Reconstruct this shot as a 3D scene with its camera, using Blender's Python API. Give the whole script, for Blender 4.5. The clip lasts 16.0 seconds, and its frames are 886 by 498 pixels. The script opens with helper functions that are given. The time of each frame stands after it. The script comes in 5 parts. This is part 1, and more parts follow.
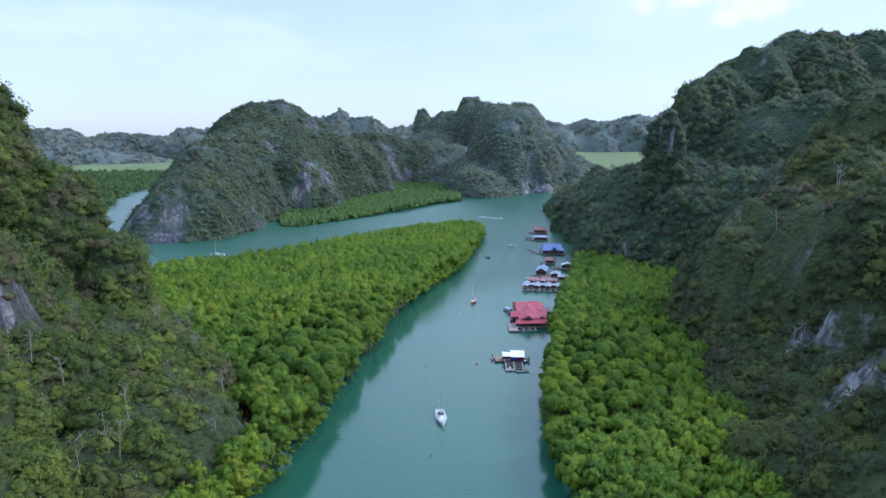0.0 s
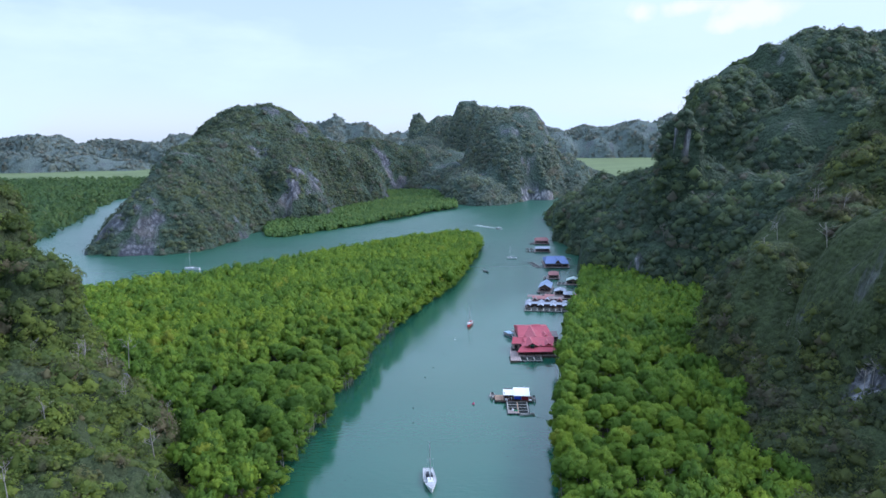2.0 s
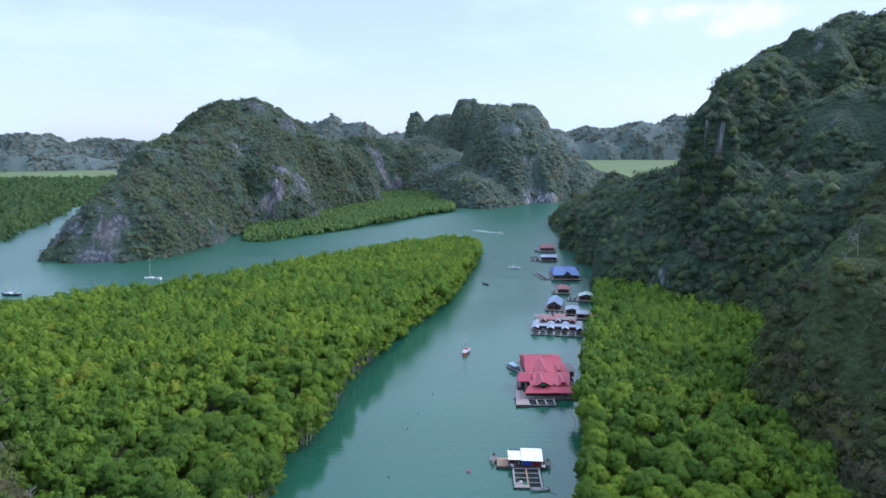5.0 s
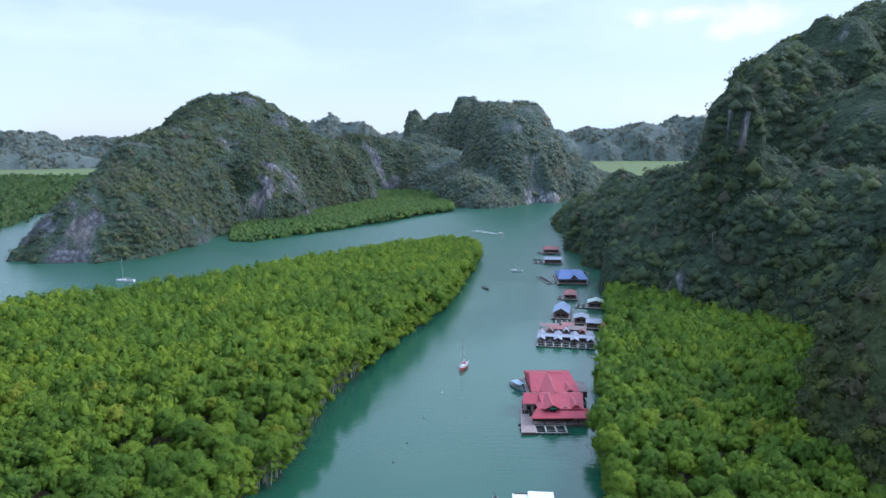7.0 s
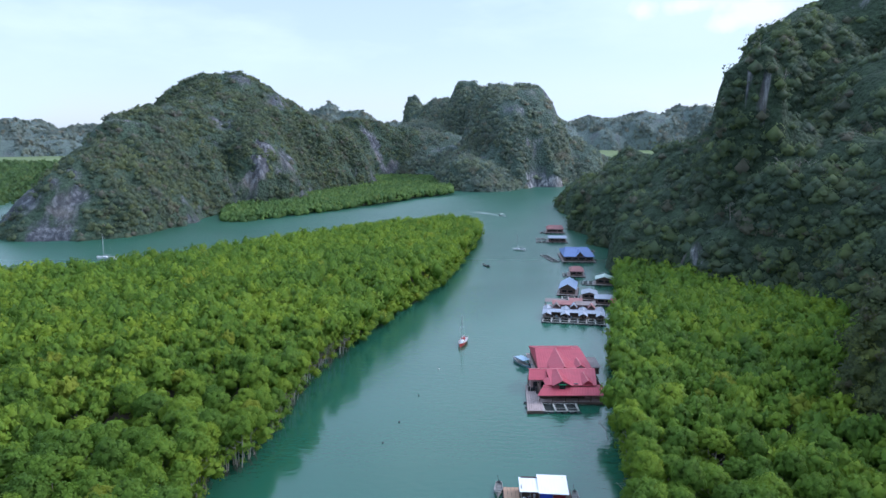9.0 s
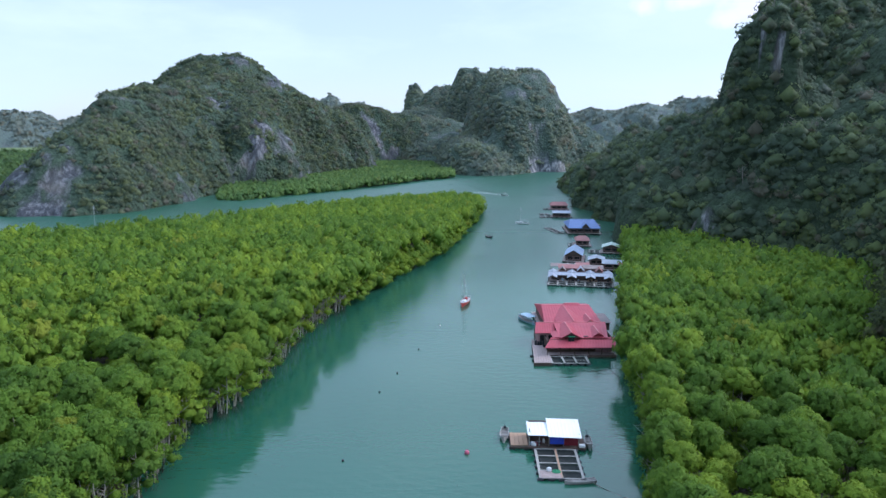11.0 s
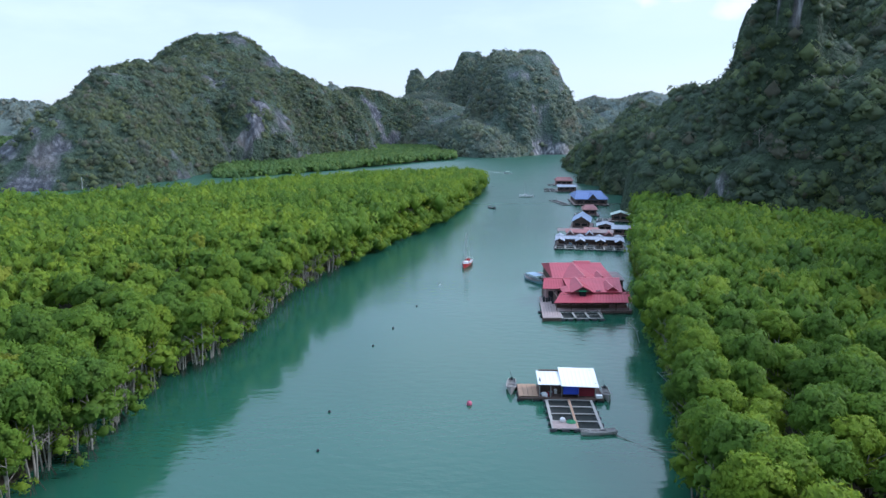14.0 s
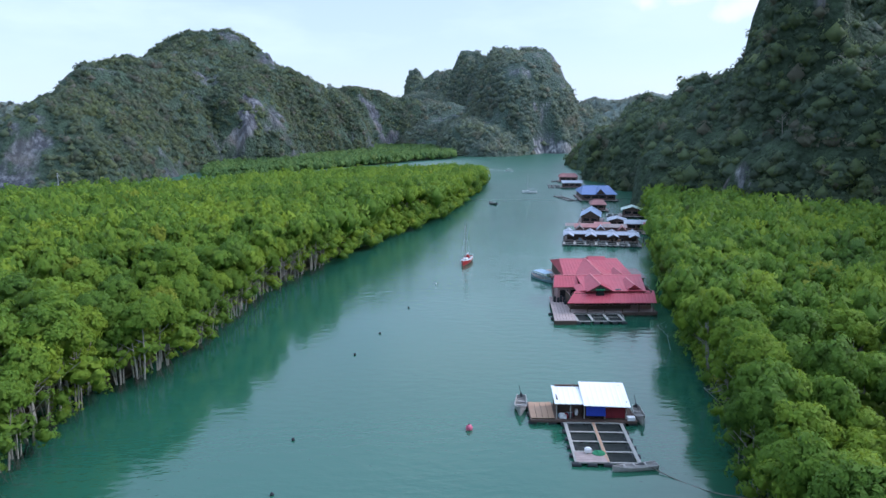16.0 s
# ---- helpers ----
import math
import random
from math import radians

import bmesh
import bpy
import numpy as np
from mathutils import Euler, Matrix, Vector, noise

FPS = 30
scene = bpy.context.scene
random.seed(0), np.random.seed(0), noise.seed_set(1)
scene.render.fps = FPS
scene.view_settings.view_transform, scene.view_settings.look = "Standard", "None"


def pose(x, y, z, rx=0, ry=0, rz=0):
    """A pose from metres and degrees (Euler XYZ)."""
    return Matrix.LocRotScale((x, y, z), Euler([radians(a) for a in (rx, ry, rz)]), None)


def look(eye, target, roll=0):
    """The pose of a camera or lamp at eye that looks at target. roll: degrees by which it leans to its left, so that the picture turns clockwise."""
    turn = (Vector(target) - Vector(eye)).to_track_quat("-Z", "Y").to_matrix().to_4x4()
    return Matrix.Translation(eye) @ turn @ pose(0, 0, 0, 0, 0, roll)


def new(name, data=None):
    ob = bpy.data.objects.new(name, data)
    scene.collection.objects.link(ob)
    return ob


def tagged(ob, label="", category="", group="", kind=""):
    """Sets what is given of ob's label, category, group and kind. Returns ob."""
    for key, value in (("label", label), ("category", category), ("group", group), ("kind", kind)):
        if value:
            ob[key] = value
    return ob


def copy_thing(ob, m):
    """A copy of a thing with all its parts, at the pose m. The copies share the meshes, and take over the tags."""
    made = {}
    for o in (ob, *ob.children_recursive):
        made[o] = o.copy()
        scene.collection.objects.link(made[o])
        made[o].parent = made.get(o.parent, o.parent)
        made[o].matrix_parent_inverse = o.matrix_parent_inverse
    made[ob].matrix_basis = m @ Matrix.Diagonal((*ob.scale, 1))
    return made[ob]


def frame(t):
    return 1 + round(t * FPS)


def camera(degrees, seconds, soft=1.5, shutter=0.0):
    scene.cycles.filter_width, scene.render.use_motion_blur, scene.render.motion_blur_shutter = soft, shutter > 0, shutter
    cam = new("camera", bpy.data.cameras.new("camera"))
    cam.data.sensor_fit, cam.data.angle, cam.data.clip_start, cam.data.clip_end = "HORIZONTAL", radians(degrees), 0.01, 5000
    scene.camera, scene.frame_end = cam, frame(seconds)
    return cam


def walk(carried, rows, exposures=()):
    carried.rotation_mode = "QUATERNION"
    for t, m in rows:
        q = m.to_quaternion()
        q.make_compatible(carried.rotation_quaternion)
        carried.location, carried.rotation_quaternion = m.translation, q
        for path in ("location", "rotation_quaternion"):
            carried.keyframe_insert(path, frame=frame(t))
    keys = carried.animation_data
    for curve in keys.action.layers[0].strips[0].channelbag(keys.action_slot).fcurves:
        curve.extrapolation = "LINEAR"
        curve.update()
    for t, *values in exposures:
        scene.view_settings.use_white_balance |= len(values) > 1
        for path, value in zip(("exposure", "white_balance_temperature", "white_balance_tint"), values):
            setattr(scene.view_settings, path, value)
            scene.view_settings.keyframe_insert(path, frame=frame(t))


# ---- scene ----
cam = camera(66.0, 16.0, soft=1.5)
PATH = [
    (0, (0.173, 0.364, 89.78), (0.18, 2.334, 89.431), -0.6),
    (0.5, (0.902, 10.01, 89.422), (0.909, 11.981, 89.081), -0.7),
    (1, (1.44, 19.821, 88.759), (1.449, 21.793, 88.423), -0.8),
    (1.5, (2.032, 29.691, 88.14), (2.044, 31.664, 87.808), -0.7),
    (2, (2.734, 39.444, 87.475), (2.748, 41.417, 87.144), -0.7),
    (2.5, (3.407, 49.115, 86.731), (3.421, 51.088, 86.402), -0.6),
    (3, (3.98, 58.541, 85.795), (3.995, 60.514, 85.467), -0.5),
    (3.5, (4.495, 67.643, 84.91), (4.511, 69.616, 84.582), -0.4),
    (4, (5.087, 76.492, 84.105), (5.103, 78.465, 83.778), -0.4),
    (6.5, (7.76, 116.122, 79.008), (7.777, 118.096, 78.686), -0.2),
    (7, (8.043, 123.118, 77.417), (8.061, 125.092, 77.096), -0.1),
    (7.5, (8.36, 129.485, 75.258), (8.377, 131.459, 74.935), -0.1),
    (8, (8.459, 134.626, 72.253), (8.476, 136.599, 71.925), -0.0),
    (8.5, (8.543, 138.485, 68.921), (8.56, 140.457, 68.587), 0.1),
    (9, (8.907, 141.109, 65.848), (8.925, 143.08, 65.505), 0.0),
    (11.5, (9.071, 150.486, 49.272), (9.084, 152.454, 48.914), -0.0),
    (12, (9.226, 151.63, 47.048), (9.238, 153.597, 46.683), 0.0),
    (12.5, (9.372, 152.918, 45.003), (9.384, 154.883, 44.633), 0.0),
    (13, (9.412, 154.506, 43.204), (9.422, 156.471, 42.83), -0.0),
    (13.5, (9.45, 156.744, 41.702), (9.459, 158.708, 41.326), -0.0),
    (14, (9.483, 159.849, 40.322), (9.491, 161.813, 39.947), -0.1),
    (14.5, (9.608, 163.951, 38.992), (9.616, 165.915, 38.618), -0.2),
    (15, (9.803, 168.61, 37.646), (9.809, 170.575, 37.274), -0.2),
    (15.5, (10.028, 173.669, 36.376), (10.036, 175.635, 36.007), -0.3),
    (16, (10.443, 178.545, 34.714), (10.45, 180.511, 34.349), -0.3),
]
walk(cam, [(t, look(eye, target, roll)) for t, eye, target, roll in PATH], [(0.0, 0.28, 5450, 28.0), (3.5, 0.28, 5520, 27.0), (7.0, 0.30, 5600, 26.0), (12.5, 0.31, 5640, 23.5), (16.0, 0.30, 5600, 25.0)])

# ---- world, sun, exposure ----
SUN_EL, SUN_AZ = 38.0, 80.0          # degrees; azimuth clockwise from +y
world = bpy.data.worlds.new("hazy_sky")
scene.world = world
world.use_nodes = True
wn, wl = world.node_tree.nodes, world.node_tree.links
wn.clear()
w_out = wn.new("ShaderNodeOutputWorld")
w_bg = wn.new("ShaderNodeBackground")
w_sky = wn.new("ShaderNodeTexSky")
w_sky.sky_type = "NISHITA"
w_sky.sun_disc = False
w_sky.sun_elevation = radians(SUN_EL)
w_sky.sun_rotation = radians(SUN_AZ)
w_sky.air_density = 1.0
w_sky.dust_density = 0.6
w_sky.ozone_density = 1.5
w_scale = wn.new("ShaderNodeVectorMath")
w_scale.operation = "SCALE"
w_scale.inputs["Scale"].default_value = 0.15
wl.new(w_sky.outputs[0], w_scale.inputs[0])
w_geo = wn.new("ShaderNodeTexCoord")
w_map = wn.new("ShaderNodeMapping")
w_map.inputs["Scale"].default_value = (1.0, 1.0, 3.2)
w_map.inputs["Location"].default_value = (0.35, 0.1, 0.2)
wl.new(w_geo.outputs["Generated"], w_map.inputs[0])
w_noise = wn.new("ShaderNodeTexNoise")
w_noise.inputs["Scale"].default_value = 2.6
w_noise.inputs["Detail"].default_value = 6.0
w_noise.inputs["Roughness"].default_value = 0.55
wl.new(w_map.outputs[0], w_noise.inputs["Vector"])
w_ramp = wn.new("ShaderNodeMapRange")
w_ramp.inputs["From Min"].default_value = 0.44
w_ramp.inputs["From Max"].default_value = 0.60
w_ramp.inputs["To Min"].default_value = 0.62
w_ramp.inputs["To Max"].default_value = 1.0
wl.new(w_noise.outputs[0], w_ramp.inputs[0])
w_mix = wn.new("ShaderNodeMix")
w_mix.data_type = "RGBA"
w_sep = wn.new("ShaderNodeSeparateXYZ")
wl.new(w_geo.outputs["Generated"], w_sep.inputs[0])
w_high = wn.new("ShaderNodeMapRange")
w_high.inputs["From Min"].default_value = 0.15
w_high.inputs["From Max"].default_value = 0.75
w_high.inputs["To Min"].default_value = 1.0
w_high.inputs["To Max"].default_value = 0.7
wl.new(w_sep.outputs["Z"], w_high.inputs[0])
w_veil = wn.new("ShaderNodeMath")
w_veil.operation = "MULTIPLY"
wl.new(w_ramp.outputs[0], w_veil.inputs[0])
wl.new(w_high.outputs[0], w_veil.inputs[1])
wl.new(w_veil.outputs[0], w_mix.inputs["Factor"])
wl.new(w_scale.outputs[0], w_mix.inputs["A"])
w_mix.inputs["B"].default_value = (0.73, 0.92, 0.95, 1)
# a few small white clouds low over the hills
w_last = w_mix.outputs["Result"]
for px, py, pz, w_wide, w_tall in ((0.274, 0.949, 0.157, 0.019, 0.013), (0.335, 0.929, 0.160, 0.034, 0.010), (0.405, 0.903, 0.150, 0.048, 0.019), (0.372, 0.917, 0.138, 0.024, 0.011)):
    w_off = wn.new("ShaderNodeVectorMath")
    w_off.operation = "SUBTRACT"
    w_off.inputs[1].default_value = (px, py, pz)
    wl.new(w_geo.outputs["Generated"], w_off.inputs[0])
    w_div = wn.new("ShaderNodeVectorMath")
    w_div.operation = "DIVIDE"
    w_div.inputs[1].default_value = (w_wide, 0.2, w_tall)
    wl.new(w_off.outputs[0], w_div.inputs[0])
    w_len = wn.new("ShaderNodeVectorMath")
    w_len.operation = "LENGTH"
    wl.new(w_div.outputs[0], w_len.inputs[0])
    w_puff = wn.new("ShaderNodeTexNoise")
    w_puff.inputs["Scale"].default_value = 34.0
    w_puff.inputs["Detail"].default_value = 5.0
    wl.new(w_geo.outputs["Generated"], w_puff.inputs["Vector"])
    w_sum = wn.new("ShaderNodeMath")
    w_sum.operation = "MULTIPLY_ADD"
    w_sum.inputs[1].default_value = 1.8
    wl.new(w_puff.outputs[0], w_sum.inputs[0])
    wl.new(w_len.outputs["Value"], w_sum.inputs[2])
    w_edge = wn.new("ShaderNodeMapRange")
    w_edge.inputs["From Min"].default_value = 1.25
    w_edge.inputs["From Max"].default_value = 2.1
    w_edge.inputs["To Min"].default_value = 0.85
    w_edge.inputs["To Max"].default_value = 0.0
    wl.new(w_sum.outputs[0], w_edge.inputs[0])
    w_cloud = wn.new("ShaderNodeMix")
    w_cloud.data_type = "RGBA"
    w_cloud.inputs["B"].default_value = (0.95, 0.97, 1.0, 1)
    wl.new(w_edge.outputs[0], w_cloud.inputs["Factor"])
    wl.new(w_last, w_cloud.inputs["A"])
    w_last = w_cloud.outputs["Result"]
wl.new(w_last, w_bg.inputs["Color"])
w_top = wn.new("ShaderNodeMapRange")
w_top.inputs["From Min"].default_value = 0.2
w_top.inputs["From Max"].default_value = 0.9
w_top.inputs["To Min"].default_value = 0.88
w_top.inputs["To Max"].default_value = 1.75
wl.new(w_sep.outputs["Z"], w_top.inputs[0])
wl.new(w_top.outputs[0], w_bg.inputs["Strength"])
wl.new(w_bg.outputs[0], w_out.inputs[0])

sun_data = bpy.data.lights.new("sun", "SUN")
sun_data.energy = 2.1
sun_data.angle = radians(20)
sun_data.color = (1.0, 0.95, 0.86)
sun = new("sun", sun_data)
_a, _e = radians(SUN_AZ), radians(SUN_EL)
sun.matrix_world = look((0, 0, 400), (-math.sin(_a) * math.cos(_e) * 100, -math.cos(_a) * math.cos(_e) * 100, 400 - math.sin(_e) * 100))

# ---- materials ----
def material(name, rough=0.7, metal=0.0):
    m = bpy.data.materials.new(name)
    m.use_nodes = True
    b = m.node_tree.nodes["Principled BSDF"]
    b.inputs["Roughness"].default_value = rough
    b.inputs["Metallic"].default_value = metal
    return m, m.node_tree.nodes, m.node_tree.links, b


def noise_node(nt, links, vec, scale, detail=4.0, rough=0.55):
    n = nt.new("ShaderNodeTexNoise")
    n.inputs["Scale"].default_value = scale
    n.inputs["Detail"].default_value = detail
    n.inputs["Roughness"].default_value = rough
    links.new(vec, n.inputs["Vector"])
    return n.outputs[0]


def ramp_node(nt, links, fac, stops):
    r = nt.new("ShaderNodeValToRGB")
    e = r.color_ramp.elements
    e[0].position, e[0].color = stops[0][0], (*stops[0][1], 1)
    e[1].position, e[1].color = stops[-1][0], (*stops[-1][1], 1)
    for p, c in stops[1:-1]:
        k = e.new(p)
        k.color = (*c, 1)
    links.new(fac, r.inputs[0])
    return r.outputs[0]


def mix_node(nt, links, fac, a, b, mode="MIX"):
    m = nt.new("ShaderNodeMix")
    m.data_type = "RGBA"
    m.blend_type = mode
    for sock, val in (("Factor", fac), ("A", a), ("B", b)):
        if isinstance(val, (int, float)):
            m.inputs[sock].default_value = val
        elif isinstance(val, tuple):
            m.inputs[sock].default_value = (*val, 1)
        else:
            links.new(val, m.inputs[sock])
    return m.outputs["Result"]


def range_node(nt, links, fac, a, b, c=0.0, d=1.0):
    m = nt.new("ShaderNodeMapRange")
    for k, v in (("From Min", a), ("From Max", b), ("To Min", c), ("To Max", d)):
        m.inputs[k].default_value = v
    links.new(fac, m.inputs[0])
    return m.outputs[0]


def math_node(nt, links, op, a, b):
    m = nt.new("ShaderNodeMath")
    m.operation = op
    for i, v in enumerate((a, b)):
        if isinstance(v, (int, float)):
            m.inputs[i].default_value = v
        else:
            links.new(v, m.inputs[i])
    if op == "MULTIPLY_ADD":
        m.inputs[2].default_value = 0.2
    return m.outputs[0]


def bump_node(nt, links, height, strength, distance, bsdf):
    b = nt.new("ShaderNodeBump")
    b.inputs["Strength"].default_value = strength
    b.inputs["Distance"].default_value = distance
    links.new(height, b.inputs["Height"])
    links.new(b.outputs[0], bsdf.inputs["Normal"])


def world_pos(nt):
    return nt.new("ShaderNodeNewGeometry").outputs["Position"]


def foliage_mat(name, dark, mid, light, odd, odd_at=0.93, thin=0.42, dry=0.0, leafy=0.14):
    m, nt, lk, b = material(name, 0.62)
    geo = nt.new("ShaderNodeNewGeometry")
    att = nt.new("ShaderNodeAttribute")
    att.attribute_name = "tone"
    obi = nt.new("ShaderNodeObjectInfo")
    tree = math_node(nt, lk, "FRACT", math_node(nt, lk, "ADD", att.outputs["Fac"], obi.outputs["Random"]), 0.0)
    patch = noise_node(nt, lk, geo.outputs["Position"], 0.02, 3.0)
    leaf = noise_node(nt, lk, geo.outputs["Position"], 1.7, 3.0, 0.7)
    f = math_node(nt, lk, "ADD", math_node(nt, lk, "MULTIPLY", tree, 0.5), math_node(nt, lk, "MULTIPLY", geo.outputs["Random Per Island"], 0.2))
    f = math_node(nt, lk, "ADD", f, math_node(nt, lk, "MULTIPLY", range_node(nt, lk, patch, 0.3, 0.7), 0.34))
    f = math_node(nt, lk, "ADD", f, math_node(nt, lk, "MULTIPLY", math_node(nt, lk, "SUBTRACT", leaf, 0.5), 0.35))
    col = ramp_node(nt, lk, f, [(0.12, dark), (0.48, mid), (0.9, light)])
    isodd = math_node(nt, lk, "GREATER_THAN", tree, odd_at)
    col = mix_node(nt, lk, math_node(nt, lk, "MULTIPLY", isodd, 0.75), col, odd)
    if dry:
        # stands of dry, half-bare scrub
        drift = noise_node(nt, lk, geo.outputs["Position"], 0.045, 4.0, 0.6)
        col = mix_node(nt, lk, math_node(nt, lk, "MULTIPLY", range_node(nt, lk, drift, 0.55, 0.68), dry), col, odd)
    lk.new(col, b.inputs["Base Color"])
    b.inputs["Specular IOR Level"].default_value = 0.2
    # crowns shade as rounded masses
    dome = nt.new("ShaderNodeAttribute")
    dome.attribute_name = "dome"
    tw = nt.new("ShaderNodeVectorTransform")
    tw.vector_type, tw.convert_from, tw.convert_to = "NORMAL", "OBJECT", "WORLD"
    lk.new(dome.outputs["Vector"], tw.inputs[0])
    va = nt.new("ShaderNodeVectorMath")
    va.operation = "SCALE"
    va.inputs["Scale"].default_value = leafy
    lk.new(geo.outputs["Normal"], va.inputs[0])
    vb = nt.new("ShaderNodeVectorMath")
    lk.new(tw.outputs[0], vb.inputs[0])
    lk.new(va.outputs[0], vb.inputs[1])
    vn = nt.new("ShaderNodeVectorMath")
    vn.operation = "NORMALIZE"
    lk.new(vb.outputs[0], vn.inputs[0])
    bp = nt.new("ShaderNodeBump")
    bp.inputs["Strength"].default_value = 0.5
    bp.inputs["Distance"].default_value = 0.3
    lk.new(noise_node(nt, lk, geo.outputs["Position"], 3.2, 4.0, 0.7), bp.inputs["Height"])
    lk.new(vn.outputs[0], bp.inputs["Normal"])
    lk.new(bp.outputs[0], b.inputs["Normal"])
    # thin leaves pass some light
    tr = nt.new("ShaderNodeBsdfTranslucent")
    lk.new(col, tr.inputs[0])
    ms = nt.new("ShaderNodeMixShader")
    ms.inputs[0].default_value = thin
    lk.new(b.outputs[0], ms.inputs[1])
    lk.new(tr.outputs[0], ms.inputs[2])
    lk.new(ms.outputs[0], nt["Material Output"].inputs[0])
    return m


MAT_MANGROVE = foliage_mat("mangrove_leaves", (0.090, 0.184, 0.028), (0.152, 0.272, 0.030), (0.282, 0.392, 0.032), (0.29, 0.33, 0.035), 0.98)
# the same mangrove leaves, muted in colour to stand in for haze
MAT_FAR_MANGROVE = foliage_mat("hazed_mangrove_leaves", (0.090, 0.180, 0.060), (0.132, 0.236, 0.066), (0.190, 0.295, 0.070), (0.20, 0.26, 0.07), 0.985)
MAT_JUNGLE = foliage_mat("jungle_leaves", (0.058, 0.096, 0.030), (0.108, 0.158, 0.036), (0.210, 0.275, 0.038), (0.165, 0.128, 0.088), 0.93, dry=0.85, leafy=0.38)
# scrub greens greyed towards blue; the haze is in the colour
MAT_HILLWOOD = foliage_mat("hazed_hill_scrub", (0.080, 0.112, 0.084), (0.112, 0.150, 0.088), (0.168, 0.208, 0.084), (0.160, 0.146, 0.122), 0.95, dry=0.6, leafy=0.38)
# scrub of the bend hill, lightened and blued to paint in haze
MAT_HAZED_WOOD = foliage_mat("hazed_scrub", (0.140, 0.184, 0.158), (0.174, 0.220, 0.162), (0.232, 0.272, 0.150), (0.245, 0.215, 0.155), 0.96, dry=0.6, leafy=0.38)
MAT_PLAIN_MANGROVE = foliage_mat("plain_mangrove_leaves", (0.062, 0.122, 0.048), (0.088, 0.160, 0.052), (0.128, 0.200, 0.056), (0.15, 0.19, 0.06), 0.985)
# tall hill's greens, darkened for its shaded face and blued for haze
MAT_SHADEWOOD = foliage_mat("shaded_hill_leaves", (0.068, 0.106, 0.078), (0.102, 0.148, 0.082), (0.164, 0.218, 0.072), (0.146, 0.132, 0.106), 0.93, dry=0.5, leafy=0.38)
MAT_SLOPEWOOD = foliage_mat("slope_leaves", (0.050, 0.072, 0.040), (0.088, 0.116, 0.046), (0.185, 0.218, 0.048), (0.118, 0.098, 0.076), 0.93, dry=0.7, leafy=0.38)
# far ridges: distance haze is mixed into these leaf colours
MAT_FARWOOD = foliage_mat("hazed_far_scrub", (0.172, 0.218, 0.196), (0.194, 0.242, 0.204), (0.225, 0.266, 0.196), (0.265, 0.245, 0.175), 0.93, dry=0.7)


def limestone(name, grey, pale, green, green_low, green_high, stain=(0.27, 0.24, 0.20), leaf=0.36, mottle=0.4):
    m, nt, lk, b = material(name, 0.9)
    geo = nt.new("ShaderNodeNewGeometry")
    pos = geo.outputs["Position"]
    mp = nt.new("ShaderNodeMapping")
    mp.inputs["Scale"].default_value = (1.0, 1.0, 0.16)
    lk.new(pos, mp.inputs[0])
    streak = noise_node(nt, lk, mp.outputs[0], 0.28, 6.0, 0.65)
    broad = noise_node(nt, lk, pos, 0.03, 4.0)
    fine = noise_node(nt, lk, pos, 0.9, 5.0, 0.7)
    col = ramp_node(nt, lk, streak, [(0.3, tuple(c * 0.35 for c in grey)), (0.5, grey), (0.68, pale)])
    col = mix_node(nt, lk, range_node(nt, lk, broad, 0.52, 0.72, 0.0, 0.65), col, stain)
    col = mix_node(nt, lk, 0.5, col, ramp_node(nt, lk, fine, [(0.3, (0.35, 0.35, 0.35)), (0.7, (1.0, 1.0, 1.0))]), "MULTIPLY")
    sep = nt.new("ShaderNodeSeparateXYZ")
    lk.new(geo.outputs["Normal"], sep.inputs[0])
    g = math_node(nt, lk, "ADD", math_node(nt, lk, "MULTIPLY_ADD", sep.outputs["Z"], 0.55), math_node(nt, lk, "MULTIPLY", math_node(nt, lk, "SUBTRACT", noise_node(nt, lk, mp.outputs[0], 0.13, 6.0, 0.7), 0.5), 2.3))
    bare = nt.new("ShaderNodeAttribute")
    bare.attribute_name = "bare"
    g = math_node(nt, lk, "SUBTRACT", g, math_node(nt, lk, "MULTIPLY", bare.outputs["Fac"], 1.7))
    bright = mix_node(nt, lk, math_node(nt, lk, "MULTIPLY", bare.outputs["Fac"], range_node(nt, lk, streak, 0.46, 0.7, 0.0, 0.7)), col, pale)
    # scrub: leafy clumps of mixed greens
    vor = nt.new("ShaderNodeTexVoronoi")
    vor.inputs["Scale"].default_value = leaf
    lk.new(pos, vor.inputs["Vector"])
    clump = math_node(nt, lk, "SUBTRACT", 1.0, vor.outputs["Distance"])
    mix = math_node(nt, lk, "ADD", math_node(nt, lk, "MULTIPLY", noise_node(nt, lk, pos, leaf * 0.5, 4.0, 0.65), 0.55), math_node(nt, lk, "MULTIPLY", noise_node(nt, lk, pos, leaf * 4, 3.0, 0.65), 0.45))
    leaves = ramp_node(nt, lk, mix, [(0.36, tuple(c * (1 - mottle) for c in green)), (0.5, green), (0.64, (green[0] * (1 + mottle), green[1] * (1 + mottle), green[2] * (1 + mottle * 0.6)))])
    cover = nt.new("ShaderNodeAttribute")
    cover.attribute_name = "cover"
    g = math_node(nt, lk, "ADD", g, math_node(nt, lk, "MULTIPLY", cover.outputs["Fac"], 1.2))
    share = range_node(nt, lk, g, green_low, green_high)
    col = mix_node(nt, lk, share, bright, leaves)
    lk.new(col, b.inputs["Base Color"])
    b.inputs["Specular IOR Level"].default_value = 0.15
    relief = math_node(nt, lk, "ADD", streak, math_node(nt, lk, "MULTIPLY", fine, 0.4))
